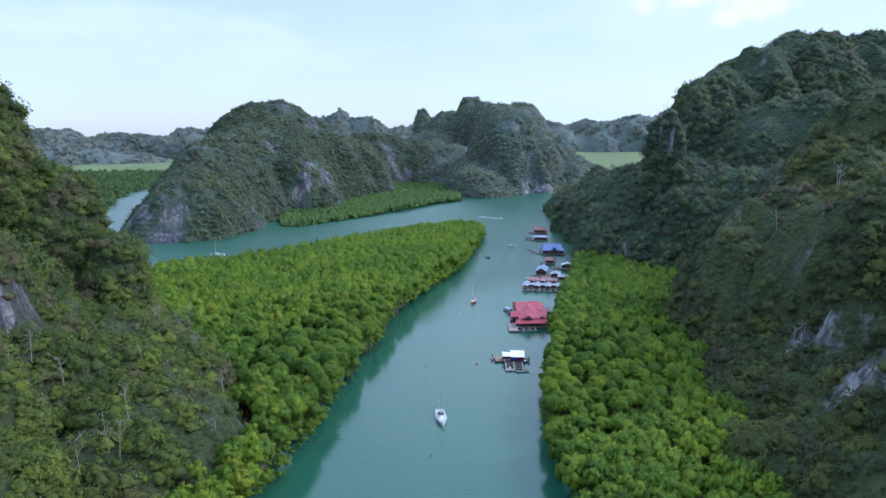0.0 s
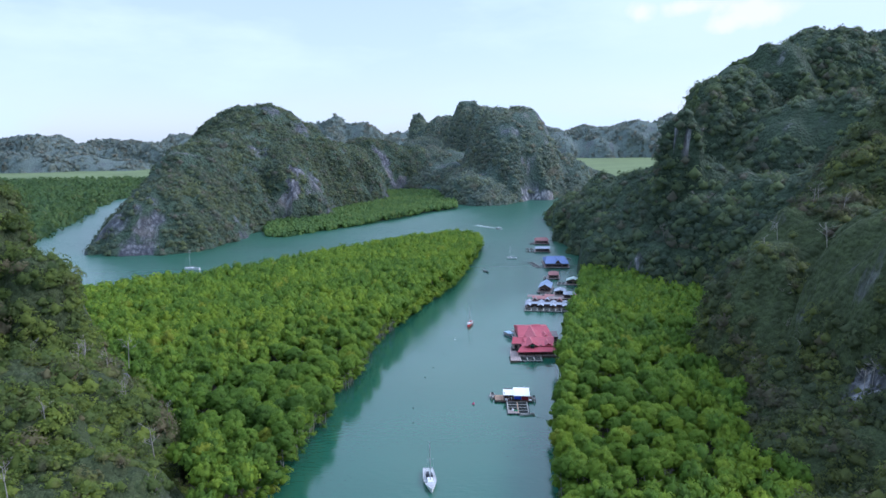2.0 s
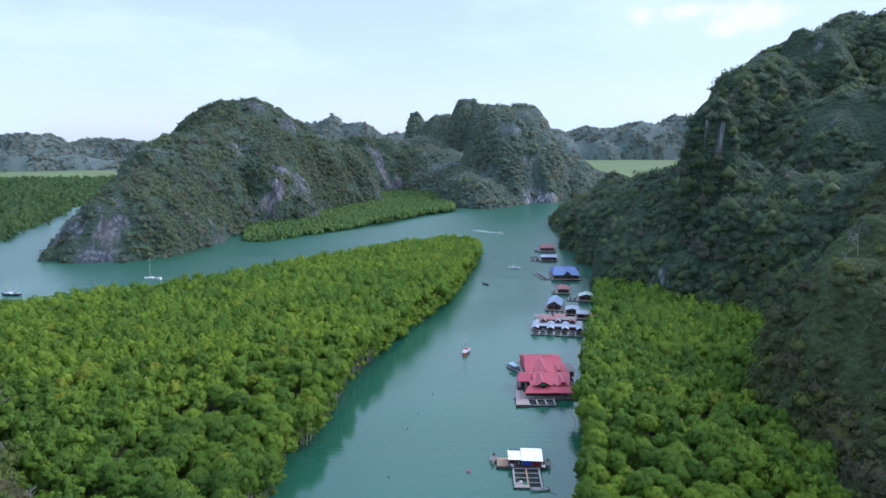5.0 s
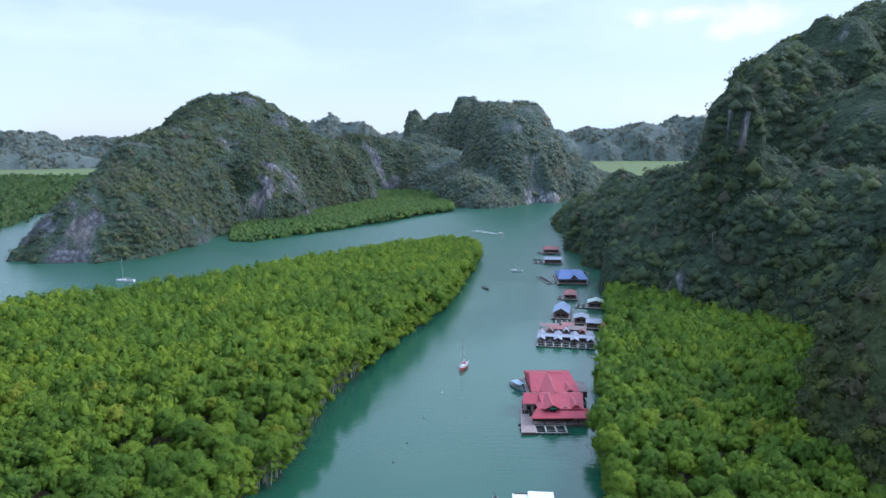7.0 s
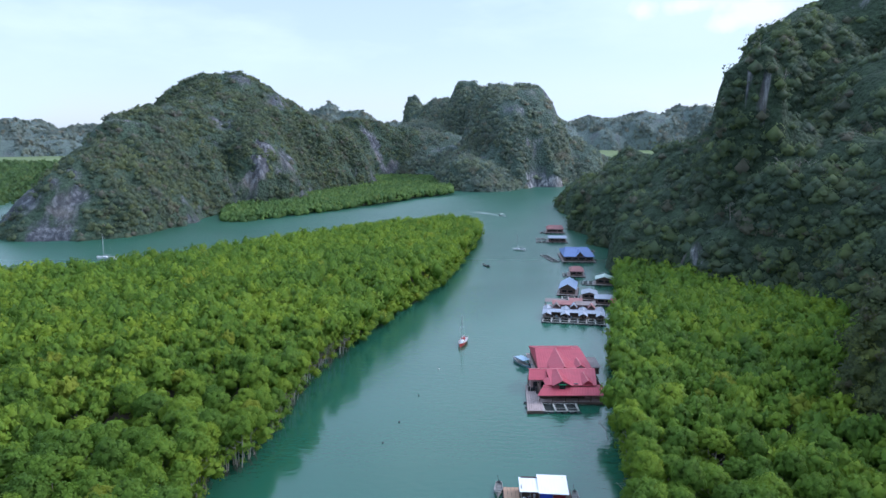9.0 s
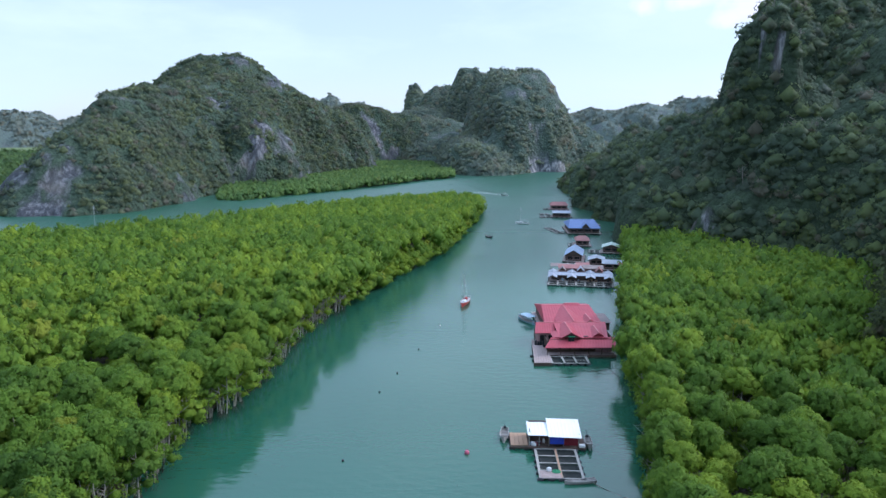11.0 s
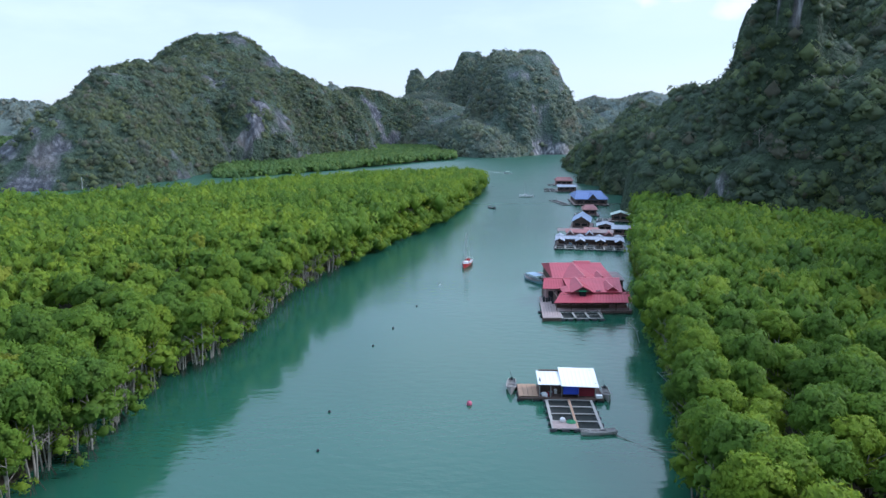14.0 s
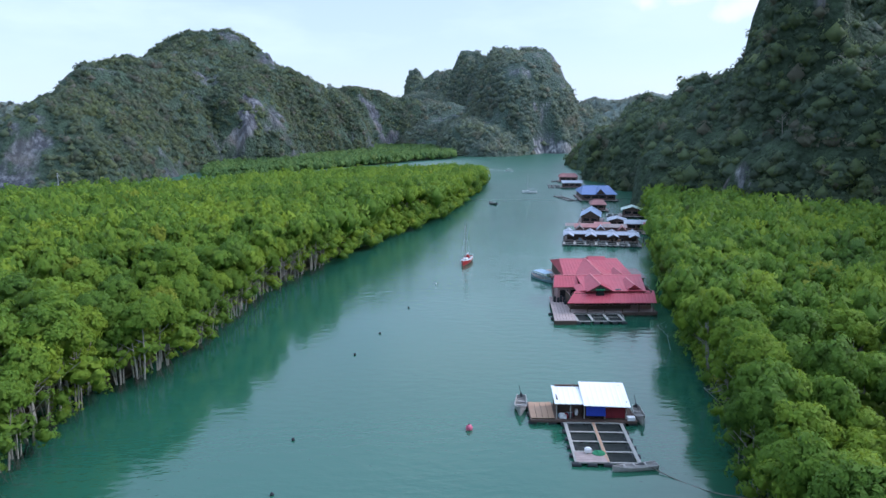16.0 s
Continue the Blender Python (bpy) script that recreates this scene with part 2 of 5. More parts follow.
    relief = math_node(nt, lk, "ADD", relief, math_node(nt, lk, "MULTIPLY", math_node(nt, lk, "MULTIPLY", clump, share), 0.8))
    bump_node(nt, lk, relief, 1.0, 1.6, b)
    return m


MAT_ROCK = limestone("limestone", (0.098, 0.106, 0.120), (0.30, 0.31, 0.32), (0.056, 0.086, 0.058), -0.35, 0.20)
# bend hill rock and ground cover, with haze put into the colours
MAT_HAZED_ROCK = limestone("hazed_limestone", (0.140, 0.156, 0.168), (0.44, 0.44, 0.43), (0.068, 0.100, 0.078), -0.75, -0.15, mottle=0.32)
MAT_DEEP_ROCK = limestone("forest_limestone", (0.110, 0.118, 0.128), (0.40, 0.41, 0.42), (0.044, 0.068, 0.042), -1.15, -0.65, leaf=0.42)
MAT_WOODED_ROCK = limestone("wooded_limestone", (0.125, 0.130, 0.138), (0.40, 0.40, 0.41), (0.056, 0.076, 0.034), -0.95, -0.45, leaf=0.5)
# rock of the far ridges, its colours paled and blued as painted haze
MAT_FARROCK = limestone("hazed_far_limestone", (0.125, 0.150, 0.148), (0.17, 0.19, 0.185), (0.116, 0.152, 0.136), -0.5, 0.1, leaf=0.12, mottle=0.2)


def water_mat():
    m, nt, lk, b = material("river_water", 0.14)
    pos = world_pos(nt)
    broad = noise_node(nt, lk, pos, 0.008, 3.0)
    col = ramp_node(nt, lk, broad, [(0.3, (0.015, 0.088, 0.050)), (0.7, (0.023, 0.112, 0.072))])
    lk.new(col, b.inputs["Base Color"])
    b.inputs["IOR"].default_value = 1.7
    mp = nt.new("ShaderNodeMapping")
    mp.inputs["Scale"].default_value = (0.55, 1.0, 1.0)
    mp.inputs["Rotation"].default_value = (0, 0, 0.2)
    lk.new(pos, mp.inputs[0])
    rip = noise_node(nt, lk, mp.outputs[0], 0.75, 3.0, 0.5)
    rip = math_node(nt, lk, "ADD", rip, math_node(nt, lk, "MULTIPLY", noise_node(nt, lk, mp.outputs[0], 2.6, 2.0, 0.5), 0.14))
    area = range_node(nt, lk, noise_node(nt, lk, pos, 0.02, 2.0), 0.4, 0.65, 0.35, 1.0)
    # the open reach towards the bend lies in the breeze
    sep = nt.new("ShaderNodeSeparateXYZ")
    lk.new(pos, sep.inputs[0])
    breeze = range_node(nt, lk, sep.outputs["Y"], 290.0, 520.0, 0.5, 2.6)
    lk.new(range_node(nt, lk, sep.outputs["Y"], 290.0, 520.0, 0.11, 0.30), b.inputs["Roughness"])
    bump_node(nt, lk, math_node(nt, lk, "MULTIPLY", rip, math_node(nt, lk, "MULTIPLY", area, breeze)), 0.85, 0.22, b)
    return m


MAT_WATER = water_mat()


def plain_mat(name, col, rough=0.7, metal=0.0, var=0.35, scale=1.2, bump=0.0, spec=0.3):
    m, nt, lk, b = material(name, rough, metal)
    pos = world_pos(nt)
    n1 = noise_node(nt, lk, pos, scale, 5.0, 0.65)
    n2 = noise_node(nt, lk, pos, scale * 9, 3.0, 0.6)
    f = math_node(nt, lk, "ADD", math_node(nt, lk, "MULTIPLY", n1, 0.65), math_node(nt, lk, "MULTIPLY", n2, 0.35))
    lk.new(ramp_node(nt, lk, f, [(0.3, tuple(c * (1 - var) for c in col)), (0.7, tuple(min(1, c * (1 + var * 0.6)) for c in col))]), b.inputs["Base Color"])
    b.inputs["Specular IOR Level"].default_value = spec
    if bump:
        bump_node(nt, lk, n2, 0.6, bump, b)
    return m


MAT_MUD = plain_mat("tidal_mud", (0.075, 0.070, 0.045), 0.9, scale=0.2, bump=0.1)
MAT_FIELD = plain_mat("pale_green_marsh", (0.14, 0.19, 0.075), 0.9, scale=0.01)
MAT_BARK = plain_mat("pale_bark", (0.33, 0.31, 0.26), 0.9, scale=1.5)
# root bark with the shadow below the trees painted into its colour
MAT_SHADED_ROOT = plain_mat("shaded_root_bark", (0.075, 0.070, 0.055), 0.8, scale=1.5)
MAT_DEADWOOD = plain_mat("bare_grey_wood", (0.32, 0.295, 0.26), 0.9, scale=1.5)
MAT_RED_ROOF = plain_mat("red_painted_metal_roof", (0.40, 0.066, 0.088), 0.45, scale=0.5, var=0.22)
MAT_RED_TRIM = plain_mat("faded_pink_ridge_metal", (0.56, 0.20, 0.21), 0.5, scale=0.8, var=0.2)
MAT_WHITE_ROOF = plain_mat("white_metal_roof", (0.80, 0.81, 0.82), 0.4, scale=0.4, var=0.08)
MAT_GREY_ROOF = plain_mat("grey_zinc_roof", (0.34, 0.37, 0.43), 0.4, scale=0.5, var=0.2)
MAT_BLUE_ROOF = plain_mat("blue_metal_roof", (0.14, 0.21, 0.42), 0.45, scale=0.4, var=0.2)
MAT_PALE_BLUE = plain_mat("pale_blue_roof", (0.32, 0.40, 0.54), 0.45, scale=0.4, var=0.2)
MAT_PALE_GREEN = plain_mat("pale_green_roof", (0.48, 0.56, 0.50), 0.5, scale=0.4, var=0.2)
MAT_RUST_ROOF = plain_mat("faded_rust_roof", (0.34, 0.16, 0.15), 0.7, scale=0.5, var=0.35)
MAT_BROWN_ROOF = plain_mat("weathered_brown_roof", (0.25, 0.21, 0.20), 0.8, scale=0.5, var=0.35)
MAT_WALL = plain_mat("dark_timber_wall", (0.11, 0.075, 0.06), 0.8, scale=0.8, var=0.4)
MAT_WALL_PINK = plain_mat("pinkish_board_wall", (0.40, 0.25, 0.24), 0.8, scale=0.8)
MAT_MAROON = plain_mat("maroon_board_wall", (0.20, 0.022, 0.032), 0.7, scale=0.8)
MAT_BLUE_TARP = plain_mat("blue_tarpaulin", (0.02, 0.045, 0.33), 0.5, scale=1.2, var=0.3)
MAT_DECK = plain_mat("weathered_deck_planks", (0.36, 0.29, 0.27), 0.85, scale=1.1, var=0.3)
MAT_DECK_TAN = plain_mat("tan_plywood_deck", (0.42, 0.27, 0.18), 0.85, scale=0.9, var=0.25)
MAT_BEAM = plain_mat("grey_cage_walkway", (0.36, 0.35, 0.32), 0.85, scale=1.4, var=0.35)
MAT_DRUM = plain_mat("dark_float_drum", (0.03, 0.035, 0.04), 0.6, scale=1.0)
MAT_NET = plain_mat("dark_cage_net", (0.022, 0.028, 0.026), 0.9, scale=2.0)
MAT_GLASS = plain_mat("dark_window_opening", (0.02, 0.02, 0.022), 0.25, scale=1.0, spec=0.5)
MAT_BOAT_WHITE = plain_mat("white_boat_paint", (0.75, 0.76, 0.76), 0.35, scale=1.0, var=0.08, spec=0.5)
MAT_BOAT_RED = plain_mat("red_boat_paint", (0.42, 0.03, 0.035), 0.35, scale=1.0, var=0.15, spec=0.5)
MAT_BOAT_DARK = plain_mat("dark_boat_paint", (0.05, 0.055, 0.065), 0.5, scale=1.0, var=0.25)
MAT_BOAT_GREY = plain_mat("weathered_boat_wood", (0.36, 0.35, 0.33), 0.8, scale=1.5, var=0.3)
MAT_BOAT_BLUE = plain_mat("pale_blue_boat_paint", (0.30, 0.42, 0.52), 0.5, scale=1.0, var=0.2)
MAT_METAL = plain_mat("mast_metal", (0.62, 0.63, 0.64), 0.4, 0.6, var=0.1)
MAT_BUOY_PINK = plain_mat("pink_buoy_plastic", (0.55, 0.13, 0.20), 0.4, var=0.15)
MAT_GREEN_NET = plain_mat("green_fishing_net", (0.05, 0.26, 0.13), 0.9, scale=3.0)
MAT_ROPE = plain_mat("mooring_rope", (0.22, 0.21, 0.18), 0.9, 0.42)
MAT_GREEN_TRIM = plain_mat("green_painted_board", (0.03, 0.30, 0.13), 0.6)
MAT_FOAM = plain_mat("white_boat_wake", (0.62, 0.68, 0.68), 0.6, scale=0.8, var=0.3)

# ---- building tools ----
def hash01(ix, iy, iz, seed):
    h = (ix.astype(np.int64) * 374761393 + iy.astype(np.int64) * 668265263 + iz.astype(np.int64) * 2147483647 + seed * 1274126177) & 0xFFFFFFFF
    h = ((h ^ (h >> 13)) * 1274126177) & 0xFFFFFFFF
    h = ((h ^ (h >> 16)) * 2246822519) & 0xFFFFFFFF
    return ((h ^ (h >> 15)) & 0xFFFFFF) / float(0xFFFFFF)


def vnoise(x, y, z, seed):
    ix, iy, iz = np.floor(x), np.floor(y), np.floor(z)
    fx, fy, fz = x - ix, y - iy, z - iz
    fx, fy, fz = (f * f * (3 - 2 * f) for f in (fx, fy, fz))
    r = 0
    for a in (0, 1):
        for b in (0, 1):
            for c in (0, 1):
                r = r + hash01(ix + a, iy + b, iz + c, seed) * (fx if a else 1 - fx) * (fy if b else 1 - fy) * (fz if c else 1 - fz)
    return r * 2 - 1


def fbm(x, y, z, size, octaves, seed, gain=0.5):
    r, amp, f = 0, 1.0, 1.0 / size
    for k in range(octaves):
        r = r + amp * vnoise(x * f, y * f, z * f, seed + k * 17)
        amp, f = amp * gain, f * 2.03
    return r


def mesh_from_arrays(name, verts, faces, mats, tone=None, smooth=True, dome=None):
    """faces: an (n, 3) or (n, 4) array."""
    me = bpy.data.meshes.new(name)
    n, k = faces.shape
    me.vertices.add(len(verts))
    me.vertices.foreach_set("co", np.ascontiguousarray(verts, dtype=np.float32).ravel())
    me.loops.add(n * k)
    me.loops.foreach_set("vertex_index", np.ascontiguousarray(faces, dtype=np.int32).ravel())
    me.polygons.add(n)
    me.polygons.foreach_set("loop_start", np.arange(0, n * k, k, dtype=np.int32))
    me.polygons.foreach_set("loop_total", np.full(n, k, dtype=np.int32))
    me.polygons.foreach_set("use_smooth", np.full(n, smooth, dtype=bool))
    for m in mats:
        me.materials.append(m)
    me.update(calc_edges=True)
    if tone is not None:
        me.attributes.new("tone", "FLOAT", "POINT").data.foreach_set("value", np.ascontiguousarray(tone, dtype=np.float32))
    if dome is not None:
        me.attributes.new("dome", "FLOAT_VECTOR", "POINT").data.foreach_set("vector", np.ascontiguousarray(dome, dtype=np.float32).ravel())
    return me


def part(name, bm, mat, parent=None, label=""):
    me = bpy.data.meshes.new(name)
    bm.to_mesh(me)
    bm.free()
    for m in (mat if isinstance(mat, (list, tuple)) else (mat,)):
        me.materials.append(m)
    ob = new(name, me)
    ob.parent = parent
    return tagged(ob, label=label) if label else ob


def inside(poly, x, y):
    r = np.zeros(x.shape, bool)
    j = len(poly) - 1
    for i in range(len(poly)):
        (xi, yi), (xj, yj) = poly[i], poly[j]
        if yi != yj:
            r ^= ((yi > y) != (yj > y)) & (x < (xj - xi) * (y - yi) / (yj - yi) + xi)
        j = i
    return r


# ---- land outlines (plan) ----
PENINSULA = [(-46, 120), (-44, 165), (-40, 186), (-36, 217), (-32, 241), (-34.5, 258), (-28.5, 267), (-25.5, 286), (-23, 316), (-16, 341), (-5, 381), (9, 417), (21, 475), (32, 538), (37, 580),
             (31, 596), (10, 604), (-22, 574), (-56, 522), (-88, 484), (-106, 452), (-132, 424), (-164, 400), (-200, 386), (-320, 362), (-420, 330), (-420, 100), (-46, 100)]
RIGHT_BANK = [(30, 20), (31, 120), (31, 163), (31, 188), (34, 210), (38, 238), (42, 246), (45, 260), (48, 278), (53, 297), (59, 324), (66, 350), (77, 385), (89, 436), (100, 452),
              (130, 430), (150, 380), (170, 300), (130, 200), (110, 20)]
FAR_BANK = [(-150, 640), (-135, 634), (-101, 674), (-37, 762), (-3, 820), (26, 850), (26, 890), (0, 1070), (-60, 1090), (-130, 900), (-170, 720)]
WEST_PLAIN = [(-345, 540), (-352, 634), (-392, 790), (-451, 976), (-480, 1200), (-420, 2300), (-1000, 2350), (-2000, 2350), (-1900, 540)]
EAST_PLAIN = [(200, 1240), (160, 1500), (150, 2500), (1500, 2500), (900, 1150), (400, 900)]


# ---- hills ----
def tower_height(towers, x, y, seed, warp):
    wx = x + fbm(x, y, x * 0, warp * 3.2, 3, seed) * warp
    wy = y + fbm(x, y, x * 0 + 9.3, warp * 3.2, 3, seed + 5) * warp
    acc = np.zeros_like(x)
    for cx, cy, h, rx, ry, p, q in towers:
        d = np.sqrt(((wx - cx) / rx) ** 2 + ((wy - cy) / ry) ** 2)
        acc = acc + (h * np.clip(1 - d ** p, 0, None) ** q) ** 18
    return acc ** (1 / 18)


def spur_height(spurs, x, y, seed, warp):
    """Long ridges that taper from one end to the other: x, y, height and half-width at each end, roundness of the crest, steepness."""
    wx = x + fbm(x, y, x * 0, warp * 3.2, 3, seed) * warp
    wy = y + fbm(x, y, x * 0 + 9.3, warp * 3.2, 3, seed + 5) * warp
    acc = np.zeros_like(x)
    for x0, y0, h0, r0, x1, y1, h1, r1, p, q in spurs:
        dx, dy = x1 - x0, y1 - y0
        t = np.clip(((wx - x0) * dx + (wy - y0) * dy) / (dx * dx + dy * dy), 0, 1)
        d = np.hypot(wx - x0 - t * dx, wy - y0 - t * dy) / (r0 + (r1 - r0) * t)
        acc = acc + ((h0 + (h1 - h0) * t) * np.clip(1 - d ** p, 0, None) ** q) ** 18
    return acc ** (1 / 18)


HILLS = {}


def karst_hill(key, towers, res, seed, warp, rough, rock, wood, crowns, count, size, label, bare=(), under=0, thick=0.45):
    spurs = len(towers[0]) == 10
    reach = [(t[0], t[1], t[3], t[3]) for t in towers] + [(t[4], t[5], t[7], t[7]) for t in towers] if spurs else [(t[0], t[1], t[3], t[4]) for t in towers]
    x0 = min(x - w for x, y, w, d in reach) - 12
    x1 = max(x + w for x, y, w, d in reach) + 12
    y0 = min(y - d for x, y, w, d in reach) - 12
    y1 = max(y + d for x, y, w, d in reach) + 12
    nx, ny = int((x1 - x0) / res) + 1, int((y1 - y0) / res) + 1
    gx, gy = np.meshgrid(np.linspace(x0, x1, nx), np.linspace(y0, y1, ny))
    gz = (spur_height if spurs else tower_height)(towers, gx, gy, seed, warp)
    HILLS[key] = (x0, x1, y0, y1, gz.copy())
    body = np.clip(gz / 12, 0, 1)
    gz = gz + body * rough * fbm(gx, gy, gx * 0, rough * 5, 5, seed + 31, 0.48)
    low = gz <= 0.4
    gz = np.where(low, -3.0, gz)
    sx = body * rough * 0.28 * fbm(gx, gy, gz * 0.35, rough * 2.5, 3, seed + 71)
    sy = body * rough * 0.28 * fbm(gx, gy, gz * 0.35, rough * 2.5, 3, seed + 91)
    v = np.stack([gx + sx, gy + sy, gz], -1).reshape(-1, 3)
    idx = np.arange(nx * ny).reshape(ny, nx)
    f = np.stack([idx[:-1, :-1], idx[:-1, 1:], idx[1:, 1:], idx[1:, :-1]], -1).reshape(-1, 4)
    keep = (v[f][:, :, 2] > -2.9).any(1)
    f = f[keep]
    naked = np.zeros(len(v))
    for bx, by, bz, br, bh, strength in bare:
        d = np.sqrt(((v[:, 0] - bx) / br) ** 2 + ((v[:, 1] - by) / br) ** 2 + ((v[:, 2] - bz) / bh) ** 2)
        d = d + 0.45 * fbm(v[:, 0], v[:, 1], v[:, 2] * 0.4, br * 0.5, 3, seed + 8)
        naked = np.maximum(naked, strength * np.clip((1.15 - d) / 0.35, 0, 1))
    me = mesh_from_arrays("limestone_hill", v, f, [rock])
    me.attributes.new("bare", "FLOAT", "POINT").data.foreach_set("value", naked.astype(np.float32))
    cover_v = fbm(v[:, 0], v[:, 1], v[:, 2] * 0.7, 32, 4, seed + 3)
    me.attributes.new("cover", "FLOAT", "POINT").data.foreach_set("value", cover_v.astype(np.float32))
    hill = new("limestone_hill", me)
    tagged(hill, label, "hill")
    # trees over the slopes
    rng = np.random.default_rng(seed)
    p = v[f]
    n = np.cross(p[:, 2] - p[:, 0], p[:, 3] - p[:, 1])
    area = np.linalg.norm(n, axis=1) / 2 + 1e-9
    nz = n[:, 2] / (2 * area)
    mid = p.mean(1)
    cover = cover_v[f].mean(1)
    weight = area * np.clip(thick + 0.4 * (nz - 0.3) + 1.7 * cover, 0.02, 1.4) * (mid[:, 2] > 1.0)
    # the slopes that face the river
    river = np.stack([6 - mid[:, 0], 90 - mid[:, 1], 80 - mid[:, 2]], -1)
    river2 = np.stack([9 - mid[:, 0], 178 - mid[:, 1], 36 - mid[:, 2]], -1)
    toward = np.maximum((n * river).sum(1) / np.linalg.norm(river, axis=1), (n * river2).sum(1) / np.linalg.norm(river2, axis=1)) / (2 * area)
    weight = weight * np.clip(0.25 + toward * 4, 0.0, 1.0) * (1.02 - naked[f].mean(1))
    pick = rng.choice(len(f), size=count, p=weight / weight.sum())
    u, w = rng.random((2, count, 1))
    q = p[pick]
    pos = (q[:, 0] * (1 - u) + q[:, 1] * u) * (1 - w) + (q[:, 3] * (1 - u) + q[:, 2] * u) * w
    pos = pos + (n[pick] / (2 * area[pick, None])) * size * (0.2 if under else 0.0 if size < 4 else -0.4)
    scale = size * (0.55 + 1.0 * rng.random(count) ** 1.6)
    slope = n / (2 * area[:, None]) * 0.7 + np.array([0, 0, 0.45])
    slope = slope / np.linalg.norm(slope, axis=1)[:, None]
    ob = new("tree_cover", forest_mesh("tree_cover", crowns, pos, scale, rng, wood, slope[pick]))
    ob.parent = hill
    tagged(ob, kind="stuff")
    if under:
        # low scrub between the trees
        pick = rng.choice(len(f), size=under, p=weight / weight.sum())
        u, w = rng.random((2, under, 1))
        q = p[pick]
        pos = (q[:, 0] * (1 - u) + q[:, 1] * u) * (1 - w) + (q[:, 3] * (1 - u) + q[:, 2] * u) * w
        ob = new("undergrowth", forest_mesh("undergrowth", CROWN_SCRUB, pos, size * rng.uniform(0.4, 1.0, under), rng, wood, slope[pick]))
        ob.parent = hill
        tagged(ob, kind="stuff")
    return hill


def hill_height(x, y):
    """The hills' smooth height at plan points, for keeping trees off them."""
    r = np.zeros(np.shape(x))
    for x0, x1, y0, y1, gz in HILLS.values():
        ny, nx = gz.shape
        i = np.clip(((x - x0) / (x1 - x0) * (nx - 1)).astype(int), 0, nx - 1)
        j = np.clip(((y - y0) / (y1 - y0) * (ny - 1)).astype(int), 0, ny - 1)
        ok = (x > x0) & (x < x1) & (y > y0) & (y < y1)
        r = np.maximum(r, np.where(ok, gz[j, i], 0))
    return r


# ---- tree crowns ----
def crown_template(lobes, per, tuft, rng, low=0.3, flat=0.85):
    """A crown about 1 in radius: rounded lobes set over a dome, each covered with small sprays of leaves. Returns vertices, triangles and the outward directions."""
    vs, fs, ns, n = [], [], [], 0
    ico = np.array([(1, 0, 0), (-1, 0, 0), (0, 1, 0), (0, -1, 0), (0, 0, 1), (0, 0, -1)], float)
    icf = np.array([(0, 2, 4), (2, 1, 4), (1, 3, 4), (3, 0, 4), (2, 0, 5), (1, 2, 5), (3, 1, 5), (0, 3, 5)])
    squash = np.array([1, 1, flat])
    if lobes == 1:
        masses = [(np.zeros(3), np.array([0, 0, 0.4]), 0.85)]
    else:
        masses = []
        for k in range(lobes):
            z = 1 - (k + 0.5) / lobes * (1 + low) + rng.uniform(-0.08, 0.08)
            a = k * 2.4 + rng.uniform(-0.35, 0.35)
            w = math.sqrt(max(0.0, 1 - z * z))
            d = np.array([w * math.cos(a), w * math.sin(a), z])
            masses.append((d * squash * rng.uniform(0.5, 0.7), d, rng.uniform(0.85, 1.2) * 0.86 / lobes ** 0.36))
        vs.append(ico * (0.85 if lobes < 6 else 0.62) * squash)
        ns.append(ico)
        fs.append(icf)
        n += 6
    for c, out, r in masses:
        if lobes > 8 or lobes == 1:
            vs.append(c + ico * r * 0.9 * squash * rng.uniform(0.85, 1.1, (6, 1)))
            ns.append(ico * 0.5 + out * 0.8)
            fs.append(icf + n)
            n += 6
        for _ in range(per):
            d = rng.normal(size=3) + out * 0.9
            d[2] = d[2] if d[2] > -low * 2 else -d[2]
            d /= np.linalg.norm(d)
            base = c + d * r * squash * rng.uniform(0.82, 1.12)
            nrm = d + rng.normal(size=3) * 0.4 + np.array([0, 0, 0.2])
            nrm /= np.linalg.norm(nrm)
            e = np.cross(nrm, rng.normal(size=3))
            e /= np.linalg.norm(e)
            u = np.cross(nrm, e)
            size = tuft * rng.uniform(0.65, 1.4)
            w = rng.uniform(0.5, 0.85)
            vs.append(np.array([base - e * size, base + u * size * w + e * size * 0.5 - nrm * size * 0.2, base - u * size * w + e * size * 0.6 - nrm * size * 0.2]))
            fs.append(np.array([(n, n + 2, n + 1)]))
            way = d * 0.5 + out * 0.85 + np.array([0, 0, 0.2])
            ns.append(np.tile(way / np.linalg.norm(way), (3, 1)))
            n += 3
    return np.concatenate(vs), np.concatenate(fs), np.concatenate(ns)


